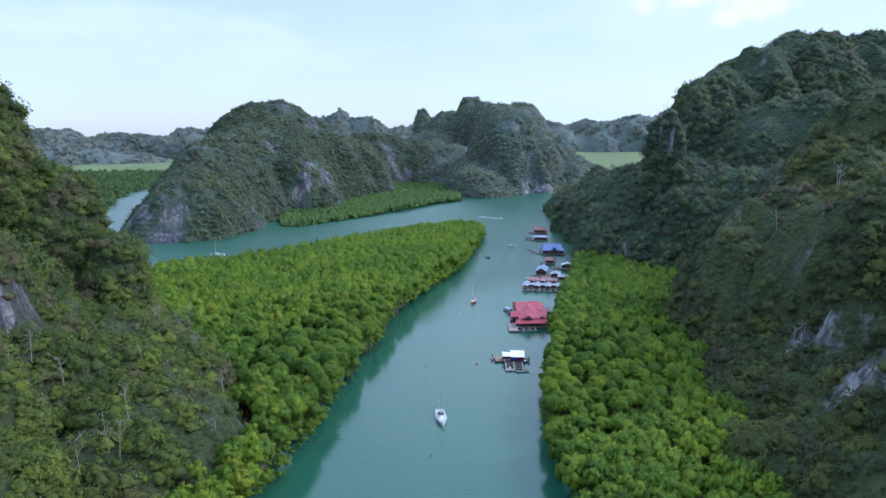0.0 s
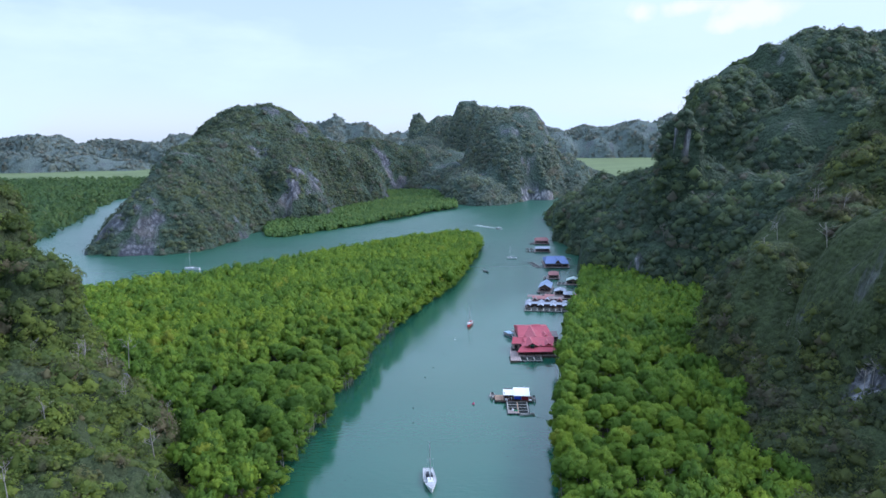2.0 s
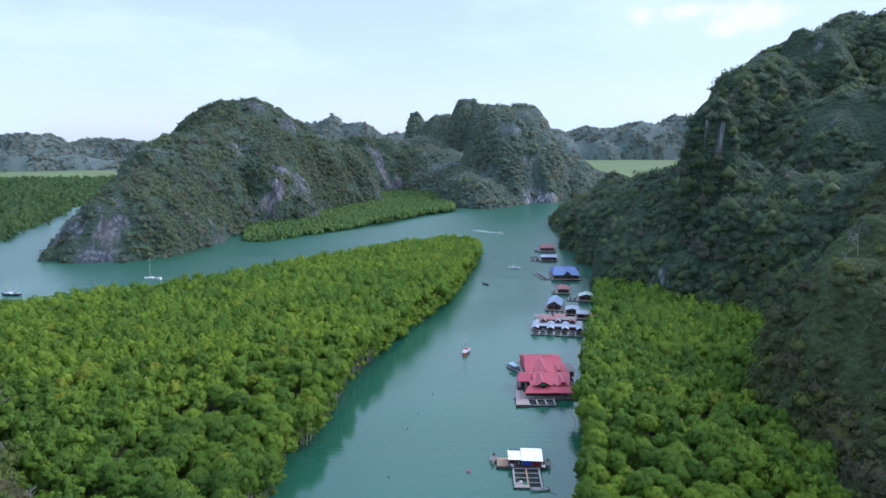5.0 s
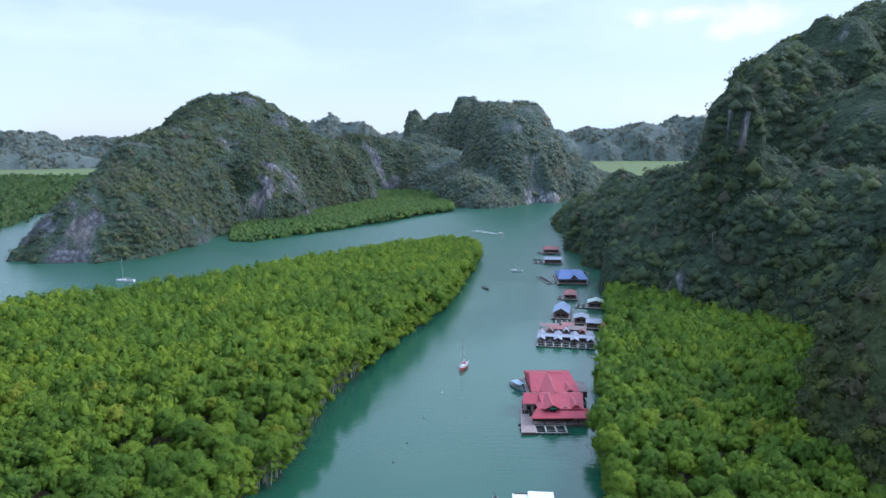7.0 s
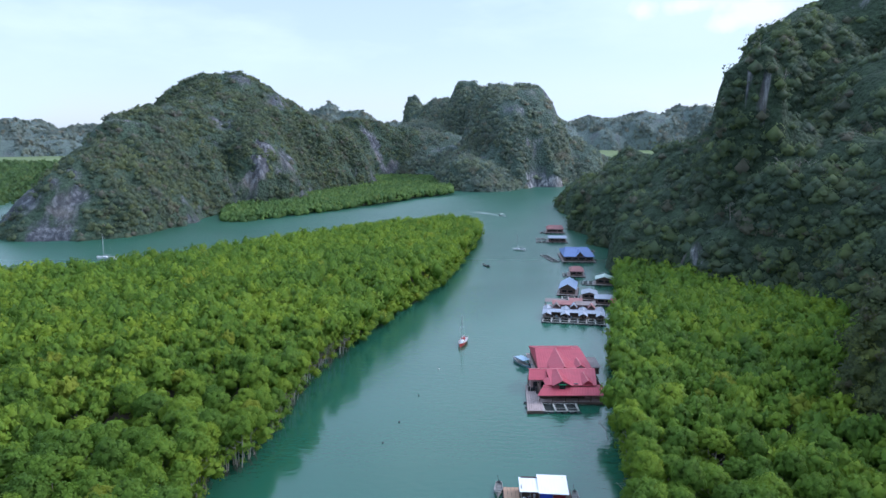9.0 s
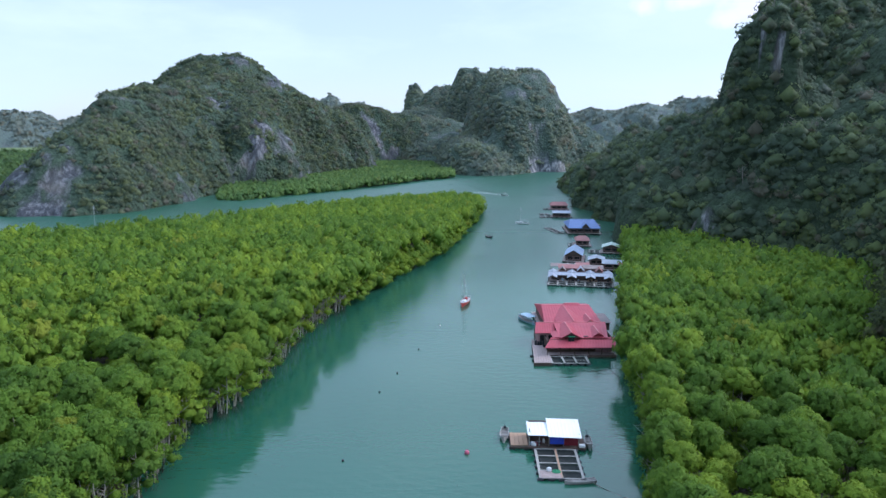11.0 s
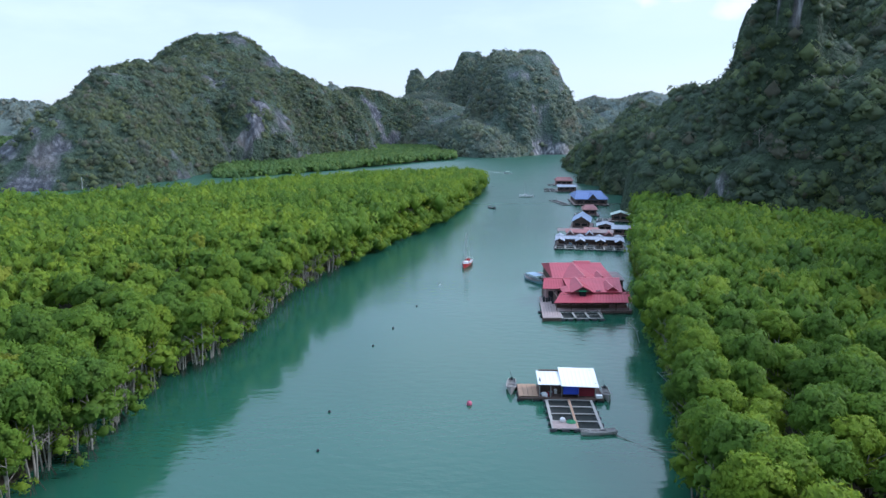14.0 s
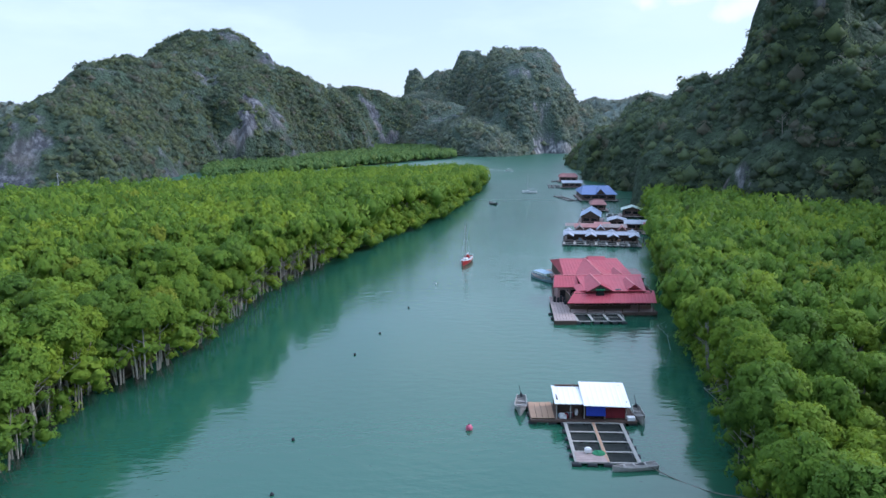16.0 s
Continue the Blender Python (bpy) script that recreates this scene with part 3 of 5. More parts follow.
def forest_mesh(name, templates, pos, scale, rng, mat, lean=None, upright=1.0):
    """One mesh of many crowns, each a turned and scaled template; lean: the slope's normal under each."""
    count = len(pos)
    turn = rng.uniform(0, 6.2832, count)
    stretch = rng.uniform(0.8, 1.25, count) * upright
    kind = rng.integers(0, len(templates), count)
    tone = rng.random(count)
    vs, fs, ts, ds, n = [], [], [], [], 0
    for k, (tv, tf, tn) in enumerate(templates):
        sel = np.flatnonzero(kind == k)
        if not len(sel):
            continue
        c, s = np.cos(turn[sel])[:, None], np.sin(turn[sel])[:, None]
        x = (tv[None, :, 0] * c - tv[None, :, 1] * s) * scale[sel, None]
        y = (tv[None, :, 0] * s + tv[None, :, 1] * c) * scale[sel, None]
        z = tv[None, :, 2] * scale[sel, None] * stretch[sel, None]
        v = np.stack([x, y, z], -1) + pos[sel, None, :]
        vs.append(v.reshape(-1, 3))
        fs.append((tf[None] + (np.arange(len(sel)) * len(tv))[:, None, None] + n).reshape(-1, 3))
        d = np.stack([tn[None, :, 0] * c - tn[None, :, 1] * s, tn[None, :, 0] * s + tn[None, :, 1] * c, np.repeat(tn[None, :, 2], len(sel), 0)], -1)
        if lean is not None:
            d = d * 0.55 + lean[sel, None, :] * 0.7
        ds.append(d.reshape(-1, 3))
        ts.append(np.repeat(tone[sel], len(tv)))
        n += len(sel) * len(tv)
    return mesh_from_arrays(name, np.concatenate(vs), np.concatenate(fs), [mat], np.concatenate(ts), dome=np.concatenate(ds))


_r = np.random.default_rng(4)
CROWN_NEAR = [crown_template(24, 54, 0.064, _r) for _ in range(6)]
CROWN_MID = [crown_template(9, 16, 0.12, _r) for _ in range(7)]
CROWN_WIDE = [crown_template(11, 16, 0.105, _r) for _ in range(7)]
CROWN_HILL = [crown_template(7, 20, 0.115, _r, 0.5) for _ in range(7)]
CROWN_FAR = [crown_template(5, 14, 0.17, _r) for _ in range(6)]
CROWN_SCRUB = [crown_template(4, 18, 0.145, _r, 0.5) for _ in range(7)]
CROWN_TINY = [crown_template(2, 16, 0.22, _r, 0.5) for _ in range(7)]
CROWN_DOT = [crown_template(1, 7, 0.5, _r, 0.3, 1.0) for _ in range(6)]

# ---- water and ground ----
bm = bmesh.new()
bmesh.ops.create_grid(bm, x_segments=8, y_segments=8, size=9000)
water = part("water", bm, MAT_WATER)
tagged(water, "calm teal-green tidal river water reflecting the sky", "water", kind="structure")


def inset(poly, d):
    """The outline moved inwards by d."""
    turn = 1 if sum(a[0] * b[1] - b[0] * a[1] for a, b in zip(poly, poly[1:] + poly[:1])) > 0 else -1
    out = []
    for k, (x, y) in enumerate(poly):
        (ax, ay), (bx, by) = poly[k - 1], poly[(k + 1) % len(poly)]
        l = math.hypot(bx - ax, by - ay)
        out.append((x - turn * (by - ay) / l * d, y + turn * (bx - ax) / l * d))
    return out


def land(name, poly, z, mat, label):
    b = bmesh.new()
    poly = inset(poly, 5.0)
    top = [b.verts.new((x, y, z)) for x, y in poly]
    f = b.faces.new(top)
    ext = bmesh.ops.extrude_face_region(b, geom=[f])
    for v in ext["geom"]:
        if isinstance(v, bmesh.types.BMVert):
            v.co.z = -2.0
    bmesh.ops.recalc_face_normals(b, faces=b.faces)
    ob = part(name, b, mat)
    return tagged(ob, label, "ground", kind="structure")


land("ground_peninsula", PENINSULA, 0.35, MAT_MUD, "dark tidal mud under the mangrove peninsula")
land("ground_right_bank", RIGHT_BANK, 0.35, MAT_MUD, "dark tidal mud under the bank mangroves")
land("ground_far_bank", FAR_BANK, 0.35, MAT_MUD, "dark tidal mud at the foot of the hill")
land("ground_west_plain", WEST_PLAIN, 0.4, MAT_FIELD, "flat pale green marsh before distant hills")
land("ground_east_plain", EAST_PLAIN, 0.4, MAT_FIELD, "flat pale green marsh behind the river bend")

# x, y, height, half-width, half-depth, flatness of top, steepness
TWIN_HILL = [(-220, 876, 108, 107, -218, 738, 85, 65, 1.62, 0.81), (-234, 722, 88, 75, -226, 604, 48, 58, 1.40, 1.00), (-230, 882, 115, 80, -256, 809, 82, 60, 1.57, 0.90),
             (-253, 828, 78, 100, -229, 672, 28, 66, 2.34, 0.87), (-208, 891, 118, 71, -162, 768, 67, 50, 2.10, 0.72), (-212, 915, 112, 90, -222, 1096, 120, 76, 1.97, 0.88),
             (-224, 1078, 102, 79, -123, 1102, 72, 69, 1.65, 0.91), (-108, 1160, 83, 77, -41, 1178, 65, 76, 2.10, 0.89), (-165, 850, 93, 60, -118, 949, 67, 60, 1.99, 0.80),
             (-250, 890, 112, 62, -196, 890, 117, 58, 3.0, 0.70)]
BEND_HILL = [(121, 1072, 123, 74, 135, 2.4, .85), (89, 1075, 126, 34, 80, 2.4, .85), (100, 1060, 108, 62, 130, 3, .75), (58, 1000, 44, 58, 120, 2, .8), (195, 1110, 54, 52, 120, 2, .9), (225, 1160, 36, 60, 90, 2, .9),
             (55, 1312, 144, 50, 80, 2.5, .9), (20, 1400, 120, 65, 90, 2.2, .9), (-32, 1475, 124, 32, 70, 3, .8), (-8, 1440, 108, 70, 90, 2, .9), (86, 1285, 133, 42, 80, 2.5, .9),
             (-10, 1320, 80, 110, 200, 2, .9), (20, 1190, 56, 100, 130, 2, .9), (120, 1300, 88, 90, 110, 2, .9)]
TALL_HILL = [(306, 590, 163, 84, 90, 2.5, .8), (254, 562, 152, 46, 70, 2.5, .8), (214, 542, 131, 44, 70, 2.5, .8), (191, 528, 118, 26, 50, 3, .8),
             (143, 437, 97, 14, 18, 4, .6), (154, 450, 72, 38, 50, 2.5, .8), (168, 560, 56, 60, 100, 2.2, .8), (160, 645, 48, 48, 80, 2.2, .8), (142, 705, 30, 28, 70, 2.2, .8),
             (185, 415, 60, 66, 58, 2.5, .8), (245, 470, 106, 86, 90, 2.2, .8), (385, 620, 168, 80, 100, 2.5, .8), (330, 480, 124, 100, 110, 2, .9), (215, 385, 68, 80, 56, 2.2, .8),
             (133, 470, 38, 36, 70, 3, .7), (126, 560, 34, 24, 110, 3, .8), (128, 430, 30, 20, 40, 3, .8)]
RIGHT_HILL = [(225, 345, 106, 75, 60, 2.2, .9), (182, 305, 82, 50, 44, 2.2, .9), (150, 287, 64, 42, 34, 2.2, .9), (124, 276, 48, 28, 26, 2.2, .9), (110, 266, 32, 17, 20, 2.5, .8),
              (175, 222, 74, 68, 66, 3.5, .6), (118, 148, 26, 52, 52, 2, .9), (122, 200, 26, 45, 46, 2, .9), (134, 245, 26, 44, 38, 2, .9), (152, 290, 28, 44, 36, 2, .9), (176, 340, 28, 42, 36, 2, .9), (150, 130, 66, 62, 80, 2.5, .8), (170, 20, 90, 90, 90, 2.5, .8)]
LEFT_HILL = [(-172, 222, 126, 42, 50, 2.5, .8), (-150, 228, 107, 20, 30, 3, .7), (-135, 236, 76, 21, 27, 3, .7), (-114, 234, 54, 14, 24, 3, .7), (-99, 224, 24, 13, 26, 2.5, .8), (-100, 185, 36, 38, 50, 2.2, .8),
             (-78, 162, 26, 28, 44, 2.2, .8), (-135, 165, 70, 45, 60, 2.5, .8), (-116, 105, 66, 50, 60, 2.2, .8), (-135, 30, 80, 70, 80, 2.5, .8)]
FAR_EAST = [(420, 2650, 118, 160, 200, 2, .8), (600, 2650, 122, 200, 220, 2.2, .7), (780, 2620, 126, 190, 220, 2.2, .7), (930, 2600, 156, 150, 220, 2, .8), (1100, 2600, 136, 220, 240, 2, .8), (1350, 2500, 170, 260, 260, 2, .8)]
FAR_MID = [(-470, 2650, 142, 160, 200, 2, .8), (-385, 2650, 158, 120, 200, 1.8, .9), (-270, 2650, 124, 160, 200, 2, .8), (-130, 2700, 92, 180, 200, 2, .8), (80, 2750, 80, 220, 200, 2, .8)]
FAR_WEST = [(-1700, 2400, 120, 250, 240, 2, .8), (-1440, 2400, 86, 190, 220, 2, .8), (-1320, 2420, 94, 150, 220, 2, .8), (-1180, 2400, 80, 160, 220, 2, .8), (-1010, 2420, 82, 130, 200, 2.2, .7),
            (-880, 2420, 98, 150, 200, 2.2, .7), (-740, 2450, 112, 180, 200, 2, .8), (-1260, 1980, 54, 190, 130, 2, .8), (-1090, 1990, 44, 150, 130, 2, .8), (-940, 2020, 30, 150, 130, 2, .8)]

karst_hill("twin", TWIN_HILL, 3.0, 11, 6, 5, MAT_ROCK, MAT_HILLWOOD, CROWN_TINY, 7500, 2.5, "steep grey limestone hill covered in dark green scrub",
           thick=0.6, bare=((-250, 572, 16, 15, 13, 0.22), (-225, 590, 30, 9, 12, 0.3), (-186, 590, 12, 12, 12, 0.35), (-144, 750, 52, 8, 12, 1.0), (-143, 735, 40, 8, 12, 1.0), (-149, 728, 26, 6, 9, 0.9), (-189, 773, 71, 20, 9, 0.35),
                 (-183, 617, 24, 9, 9, 0.3), (-160, 640, 12, 9, 14, 0.4), (-172, 690, 30, 8, 18, 0.3), (-215, 720, 72, 14, 9, 0.3), (-150, 700, 14, 6, 12, 0.4), (-205, 640, 40, 9, 14, 0.3)))
karst_hill("bend", BEND_HILL, 4.5, 23, 8, 6, MAT_HAZED_ROCK, MAT_HAZED_WOOD, CROWN_TINY, 7000, 3.2, "domed limestone hill at the river bend with pale cliff foot",
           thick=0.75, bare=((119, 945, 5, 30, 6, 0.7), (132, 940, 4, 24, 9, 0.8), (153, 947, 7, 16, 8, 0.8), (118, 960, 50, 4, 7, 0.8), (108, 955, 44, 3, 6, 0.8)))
karst_hill("tall", TALL_HILL, 2.8, 37, 6, 5, MAT_DEEP_ROCK, MAT_SHADEWOOD, CROWN_SCRUB, 6000, 3.1, "tall dark wooded limestone hill with a bare rock tower",
           thick=1.0, bare=((137, 424, 86, 7, 13, 0.9), (113, 416, 16, 9, 8, 0.9)))
karst_hill("right", RIGHT_HILL, 2.0, 41, 4, 3, MAT_WOODED_ROCK, MAT_SLOPEWOOD, CROWN_HILL, 1700, 3.0, "wooded limestone slope with a grey streaked cliff",
           thick=0.75, bare=((102, 156, 30, 9, 11, 1.0), (99, 162, 23, 8, 9, 1.0), (114, 205, 23, 9, 11, 1.0), (117, 192, 29, 10, 10, 1.0), (123, 188, 31, 9, 9, 1.0), (103, 181, 17, 7, 7, 1.0), (99, 235, 20, 4, 5, 0.9)), under=2200)
karst_hill("left", LEFT_HILL, 2.0, 53, 4, 3, MAT_WOODED_ROCK, MAT_JUNGLE, CROWN_HILL, 1700, 2.9, "wooded limestone bluff with bare grey rock patches",
           thick=1.1, bare=((-104, 161, 45, 8, 10, 0.9), (-89, 186, 35, 4, 5, 0.75), (-84, 200, 31, 4, 6, 0.75), (-118, 200, 36, 8, 9, 0.75), (-96, 214, 22, 4, 6, 0.75), (-88, 232, 24, 4, 8, 0.75)), under=3000)
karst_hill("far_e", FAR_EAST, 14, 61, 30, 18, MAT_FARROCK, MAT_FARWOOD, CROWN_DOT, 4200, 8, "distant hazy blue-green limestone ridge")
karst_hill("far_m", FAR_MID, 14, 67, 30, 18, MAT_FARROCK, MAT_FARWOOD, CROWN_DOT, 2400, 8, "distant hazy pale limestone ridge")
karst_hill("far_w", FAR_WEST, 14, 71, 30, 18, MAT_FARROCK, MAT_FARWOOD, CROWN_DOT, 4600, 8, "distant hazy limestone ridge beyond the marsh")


# ---- mangroves ----
def scatter(poly, step, seed, margin=0.0):
    rng = np.random.default_rng(seed)
    xs = [p[0] for p in poly]
    ys = [p[1] for p in poly]
    gx, gy = np.meshgrid(np.arange(min(xs), max(xs), step), np.arange(min(ys), max(ys), step))
    x = gx.ravel() + rng.uniform(-0.42, 0.42, gx.size) * step
    y = gy.ravel() + rng.uniform(-0.42, 0.42, gx.size) * step
    ok = inside(inset(poly, -0.8), x, y) & (hill_height(x, y) < 6)
    return x[ok], y[ok], rng


def canopy(y):
    """The peninsula's canopy drops towards its tip."""
    return np.interp(y, (250, 350, 430, 460, 500, 557, 600), (14.0, 14.3, 13.6, 12.2, 11.3, 10.0, 9.0))


def mangrove_stuff(label, x, y, rng, templates, size, height, mat=MAT_MANGROVE):
    tall = height * (1 + 0.1 * fbm(x, y, x * 0, 30, 2, 5)) + rng.uniform(-1.0, 1.0, len(x)) * np.minimum(2.0, height * 0.13)
    sc = size * rng.uniform(0.65, 1.35, len(x))
    pos = np.stack([x, y, tall - sc * 1.15], -1)
    ob = new("mangrove_forest", forest_mesh("mangrove_forest", templates, pos, sc, rng, mat, upright=1.35))
    return tagged(ob, label, "mangroves", kind="stuff")


def stem(b, p0, p1, r0, r1, sides=6):
    """A tapered round stick between two points."""
    p0, p1 = Vector(p0), Vector(p1)
    q = (p1 - p0).to_track_quat("Z", "Y").to_matrix()
    rings = []
    for p, r in ((p0, r0), (p1, r1)):
        rings.append([b.verts.new(p + q @ Vector((r * math.cos(k * 6.28318 / sides), r * math.sin(k * 6.28318 / sides), 0))) for k in range(sides)])
    for k in range(sides):
        b.faces.new((rings[0][k], rings[0][(k + 1) % sides], rings[1][(k + 1) % sides], rings[1][k]))
    b.faces.new(rings[1])
    b.faces.new(rings[0][::-1])


def mangrove_tree(k):
    """A mangrove 10 m high: stilt roots, forked pale stems and a leafy crown."""
    r = random.Random(500 + k)
    tree = new("mangrove_tree")
    b = bmesh.new()
    roots = bmesh.new()
    for s in range(r.choice((2, 3, 3) if k < 5 else (4, 5, 5))):
        a = r.uniform(0, 6.28)
        foot = Vector((0.5 * math.cos(a), 0.5 * math.sin(a), 0.9))
        bend = Vector((foot.x * r.uniform(0.8, 2.2), foot.y * r.uniform(0.8, 2.2), r.uniform(3.0, 4.2)))
        tip = Vector((bend.x * r.uniform(0.8, 1.7), bend.y * r.uniform(0.8, 1.7), r.uniform(6.8, 8.0)))
        stem(b, foot, bend, 0.11, 0.09)
        stem(b, bend, tip, 0.09, 0.04)
        for _ in range(3):
            a2 = r.uniform(0, 6.28)
            start = bend.lerp(tip, r.uniform(0.0, 0.6))
            stem(b, start, start + Vector((1.7 * math.cos(a2), 1.7 * math.sin(a2), r.uniform(0.9, 1.9))), 0.06, 0.02, 4)
        for _ in range(3):
            a2 = r.uniform(0, 6.28)
            stem(roots, foot + Vector((0, 0, r.uniform(-0.2, 0.7))), foot + Vector((0.7 * math.cos(a2), 0.7 * math.sin(a2), -1.5)), 0.03, 0.025, 4)
    part("trunk", b, MAT_BARK, tree, "pale grey forked stems")
    tagged(part("root_mass", roots, MAT_SHADED_ROOT, tree, "stilt roots coloured dark for the shade under the crowns"), kind="stuff")
    tv, tf, tn = CROWN_NEAR[k % len(CROWN_NEAR)]
    rng = np.random.default_rng(900 + k)
    # a high dome with a few hanging lower sprays
    v = tv * np.array([2.8, 2.8, 3.3 * rng.uniform(0.9, 1.2)]) + np.array([0, 0, 7.9])
    cv, cf, cn = CROWN_MID[(k + 2) % len(CROWN_MID)]
    low = (2.9, 2.6, 4.6) if k < 5 else (1.5, 1.2, 5.6)
    v2 = cv * np.array([low[0], low[0], low[1]]) + np.array([rng.uniform(-1.0, 1.0), rng.uniform(-1.0, 1.0), low[2]])
    me = mesh_from_arrays("crown", np.concatenate([v, v2]), np.concatenate([tf, cf + len(v)]), [MAT_MANGROVE], np.zeros(len(v) + len(v2)), dome=np.concatenate([tn, cn]))
    crown = new("crown", me)
    crown.parent = tree
    return tagged(tree, "leafy green mangrove tree standing at the water's edge", "tree", "mangroves along the banks")


def split_near(x, y, centre, count):
    """The trees of a stretch of bank that stand as single trees."""
    order = np.argsort(np.hypot(x - centre[0], y - centre[1]))
    one = np.zeros(len(x), bool)
    one[order[:count]] = True
    return one


MODELS = [mangrove_tree(k) for k in range(8)]
PLACED = []


def single_trees(x, y, rng):
    for px, py in zip(x, y):
        s = rng.uniform(0.98, 1.46) if px < 0 else rng.uniform(0.88, 1.26)
        PLACED.append((px, py, rng.uniform(0, 360), s))


def bank_trees(poly, step, seed, centre, count):
    """Single trees on the stretch of bank nearest to a point; returns how far they reach."""
    x, y, rng = scatter(poly, step, seed)
    one = split_near(x, y, centre, count)
    single_trees(x[one], y[one], rng)
    return np.hypot(x[one] - centre[0], y[one] - centre[1]).max()


reach = bank_trees(PENINSULA, 4.9, 111, (-14, 238), 108)
lx, ly, lr = scatter(PENINSULA, 3.6, 101)
seen = (ly > 95) & (lx > -330) & (lx > np.minimum(-0.5 * ly, -0.68 * (ly - 100) - 5) - 8) & (np.hypot(lx + 14, ly - 238) > reach + 1)
lx, ly = lx[seen], ly[seen]
near = (np.hypot(lx - 0, ly - 200) < 135)
mangrove_stuff("dense bright green mangrove canopy on the peninsula", lx[near], ly[near], lr, CROWN_MID, 2.9, canopy(ly[near]))
mangrove_stuff("dense green mangrove canopy along the far peninsula", lx[~near], ly[~near], lr, CROWN_FAR, 2.8, canopy(ly[~near]))
reach = bank_trees(RIGHT_BANK, 4.9, 113, (32, 226), 112)
rx_, ry_, rr = scatter(RIGHT_BANK, 4.1, 103)
seen = np.hypot(rx_ - 32, ry_ - 226) > reach + 1
rx_, ry_ = rx_[seen], ry_[seen]
near = ry_ < 320
mangrove_stuff("dense bright green mangroves between river and hill", rx_[near], ry_[near], rr, CROWN_WIDE, 3.4, 12.0)
mangrove_stuff("dense green mangroves below the tall hill", rx_[~near], ry_[~near], rr, CROWN_FAR, 3.1, 11.2)
fx_, fy_, fr = scatter(FAR_BANK, 4.0, 105)
mangrove_stuff("band of bright green mangroves below the hill", fx_, fy_, fr, CROWN_TINY, 3.0, np.interp(fy_, (640, 690, 760, 850), (4.2, 6.6, 8.0, 7.5)), MAT_FAR_MANGROVE)
wx_, wy_, wr = scatter(WEST_PLAIN, 12.0, 107)
keep = (wy_ < 1500) & (wx_ > -1150) & (wx_ > -wy_ * 0.78)
wx_, wy_ = wx_[keep], wy_[keep]
mangrove_stuff("wide flat mangrove forest before distant hills", wx_, wy_, wr, CROWN_TINY, 7.5, 8.0, MAT_PLAIN_MANGROVE)


def waterline_trees(poly, first, last, step, seed):
    """Trees on bare stems in a row along the water's edge."""
    r = random.Random(seed)
    line = inset(poly, 1.3)[first:last]
    for (x0, y0), (x1, y1) in zip(line[:-1], line[1:]):
        n = max(1, round(math.hypot(x1 - x0, y1 - y0) / step))
        for k in range(n):
            t = (k + r.uniform(0.2, 0.8)) / n
            WATERLINE.append((x0 + (x1 - x0) * t + r.uniform(-0.6, 0.6), y0 + (y1 - y0) * t, r.uniform(0, 360), r.uniform(0.85, 1.2)))


WATERLINE = []
waterline_trees(PENINSULA, 3, 10, 3.6, 31)
waterline_trees(RIGHT_BANK, 3, 9, 4.0, 32)
for rows, models in ((PLACED, MODELS[:5]), (WATERLINE, MODELS[5:])):
    for k, (px, py, turn, s) in enumerate(rows):
        m = pose(px, py, 0.3, 0, 0, turn)
        ob = models[k] if k < len(models) else copy_thing(models[k % len(models)], m)
        ob.matrix_basis = m @ Matrix.Diagonal((s, s, s, 1))


def edge_sprays():
    """Low foliage that overhangs the water along the banks."""
    rng = np.random.default_rng(77)
    for poly, crowns, step, top, size, label in (
            (PENINSULA[0:10], CROWN_HILL, 0.55, 11.0, 1.5, "leafy mangrove wall hanging over the near bank"),
            (RIGHT_BANK[3:11], CROWN_HILL, 0.6, 8.5, 1.5, "leafy mangrove wall hanging over the bank"),
            (PENINSULA[9:25], CROWN_SCRUB, 0.5, 8.5, 1.9, "overhanging mangrove leaves round the peninsula"),
            (RIGHT_BANK[10:15], CROWN_SCRUB, 0.6, 8.5, 1.8, "overhanging mangrove leaves along the bank"),
            (FAR_BANK[1:7], CROWN_TINY, 2.0, 4.5, 2.0, "overhanging mangrove leaves of the far bank")):
        pos = []
        poly_full = next(q for q in (PENINSULA, RIGHT_BANK, FAR_BANK) if poly[0] in q)
        for (x0, y0), (x1, y1) in zip(poly[:-1], poly[1:]):
            n = int(math.hypot(x1 - x0, y1 - y0) / step)
            for k in range(n):
                t = (k + rng.random()) / n
                z = 1.5 + (top - 1.5) * rng.random() ** 0.9
                # the wall of leaves leans back a little towards its top, with some sprays standing out
                back = 3.4 * z / top - 0.9 + rng.normal() * 0.6
                sx, sy = (y0 - y1) / math.hypot(x1 - x0, y1 - y0), (x1 - x0) / math.hypot(x1 - x0, y1 - y0)
                side = 1 if inside(poly_full, np.array([x0 + sx * 2 + (x1 - x0) * 0.5]), np.array([y0 + sy * 2 + (y1 - y0) * 0.5]))[0] else -1
                pos.append((x0 + (x1 - x0) * t + side * sx * back, y0 + (y1 - y0) * t + side * sy * back, z))
        pos = np.array(pos)
        ob = new("bank_foliage", forest_mesh("bank_foliage", crowns, pos, size * rng.uniform(0.6, 1.3, len(pos)), rng, MAT_FAR_MANGROVE if poly_full is FAR_BANK else MAT_MANGROVE))
        tagged(ob, label, "foliage", kind="stuff")


edge_sprays()


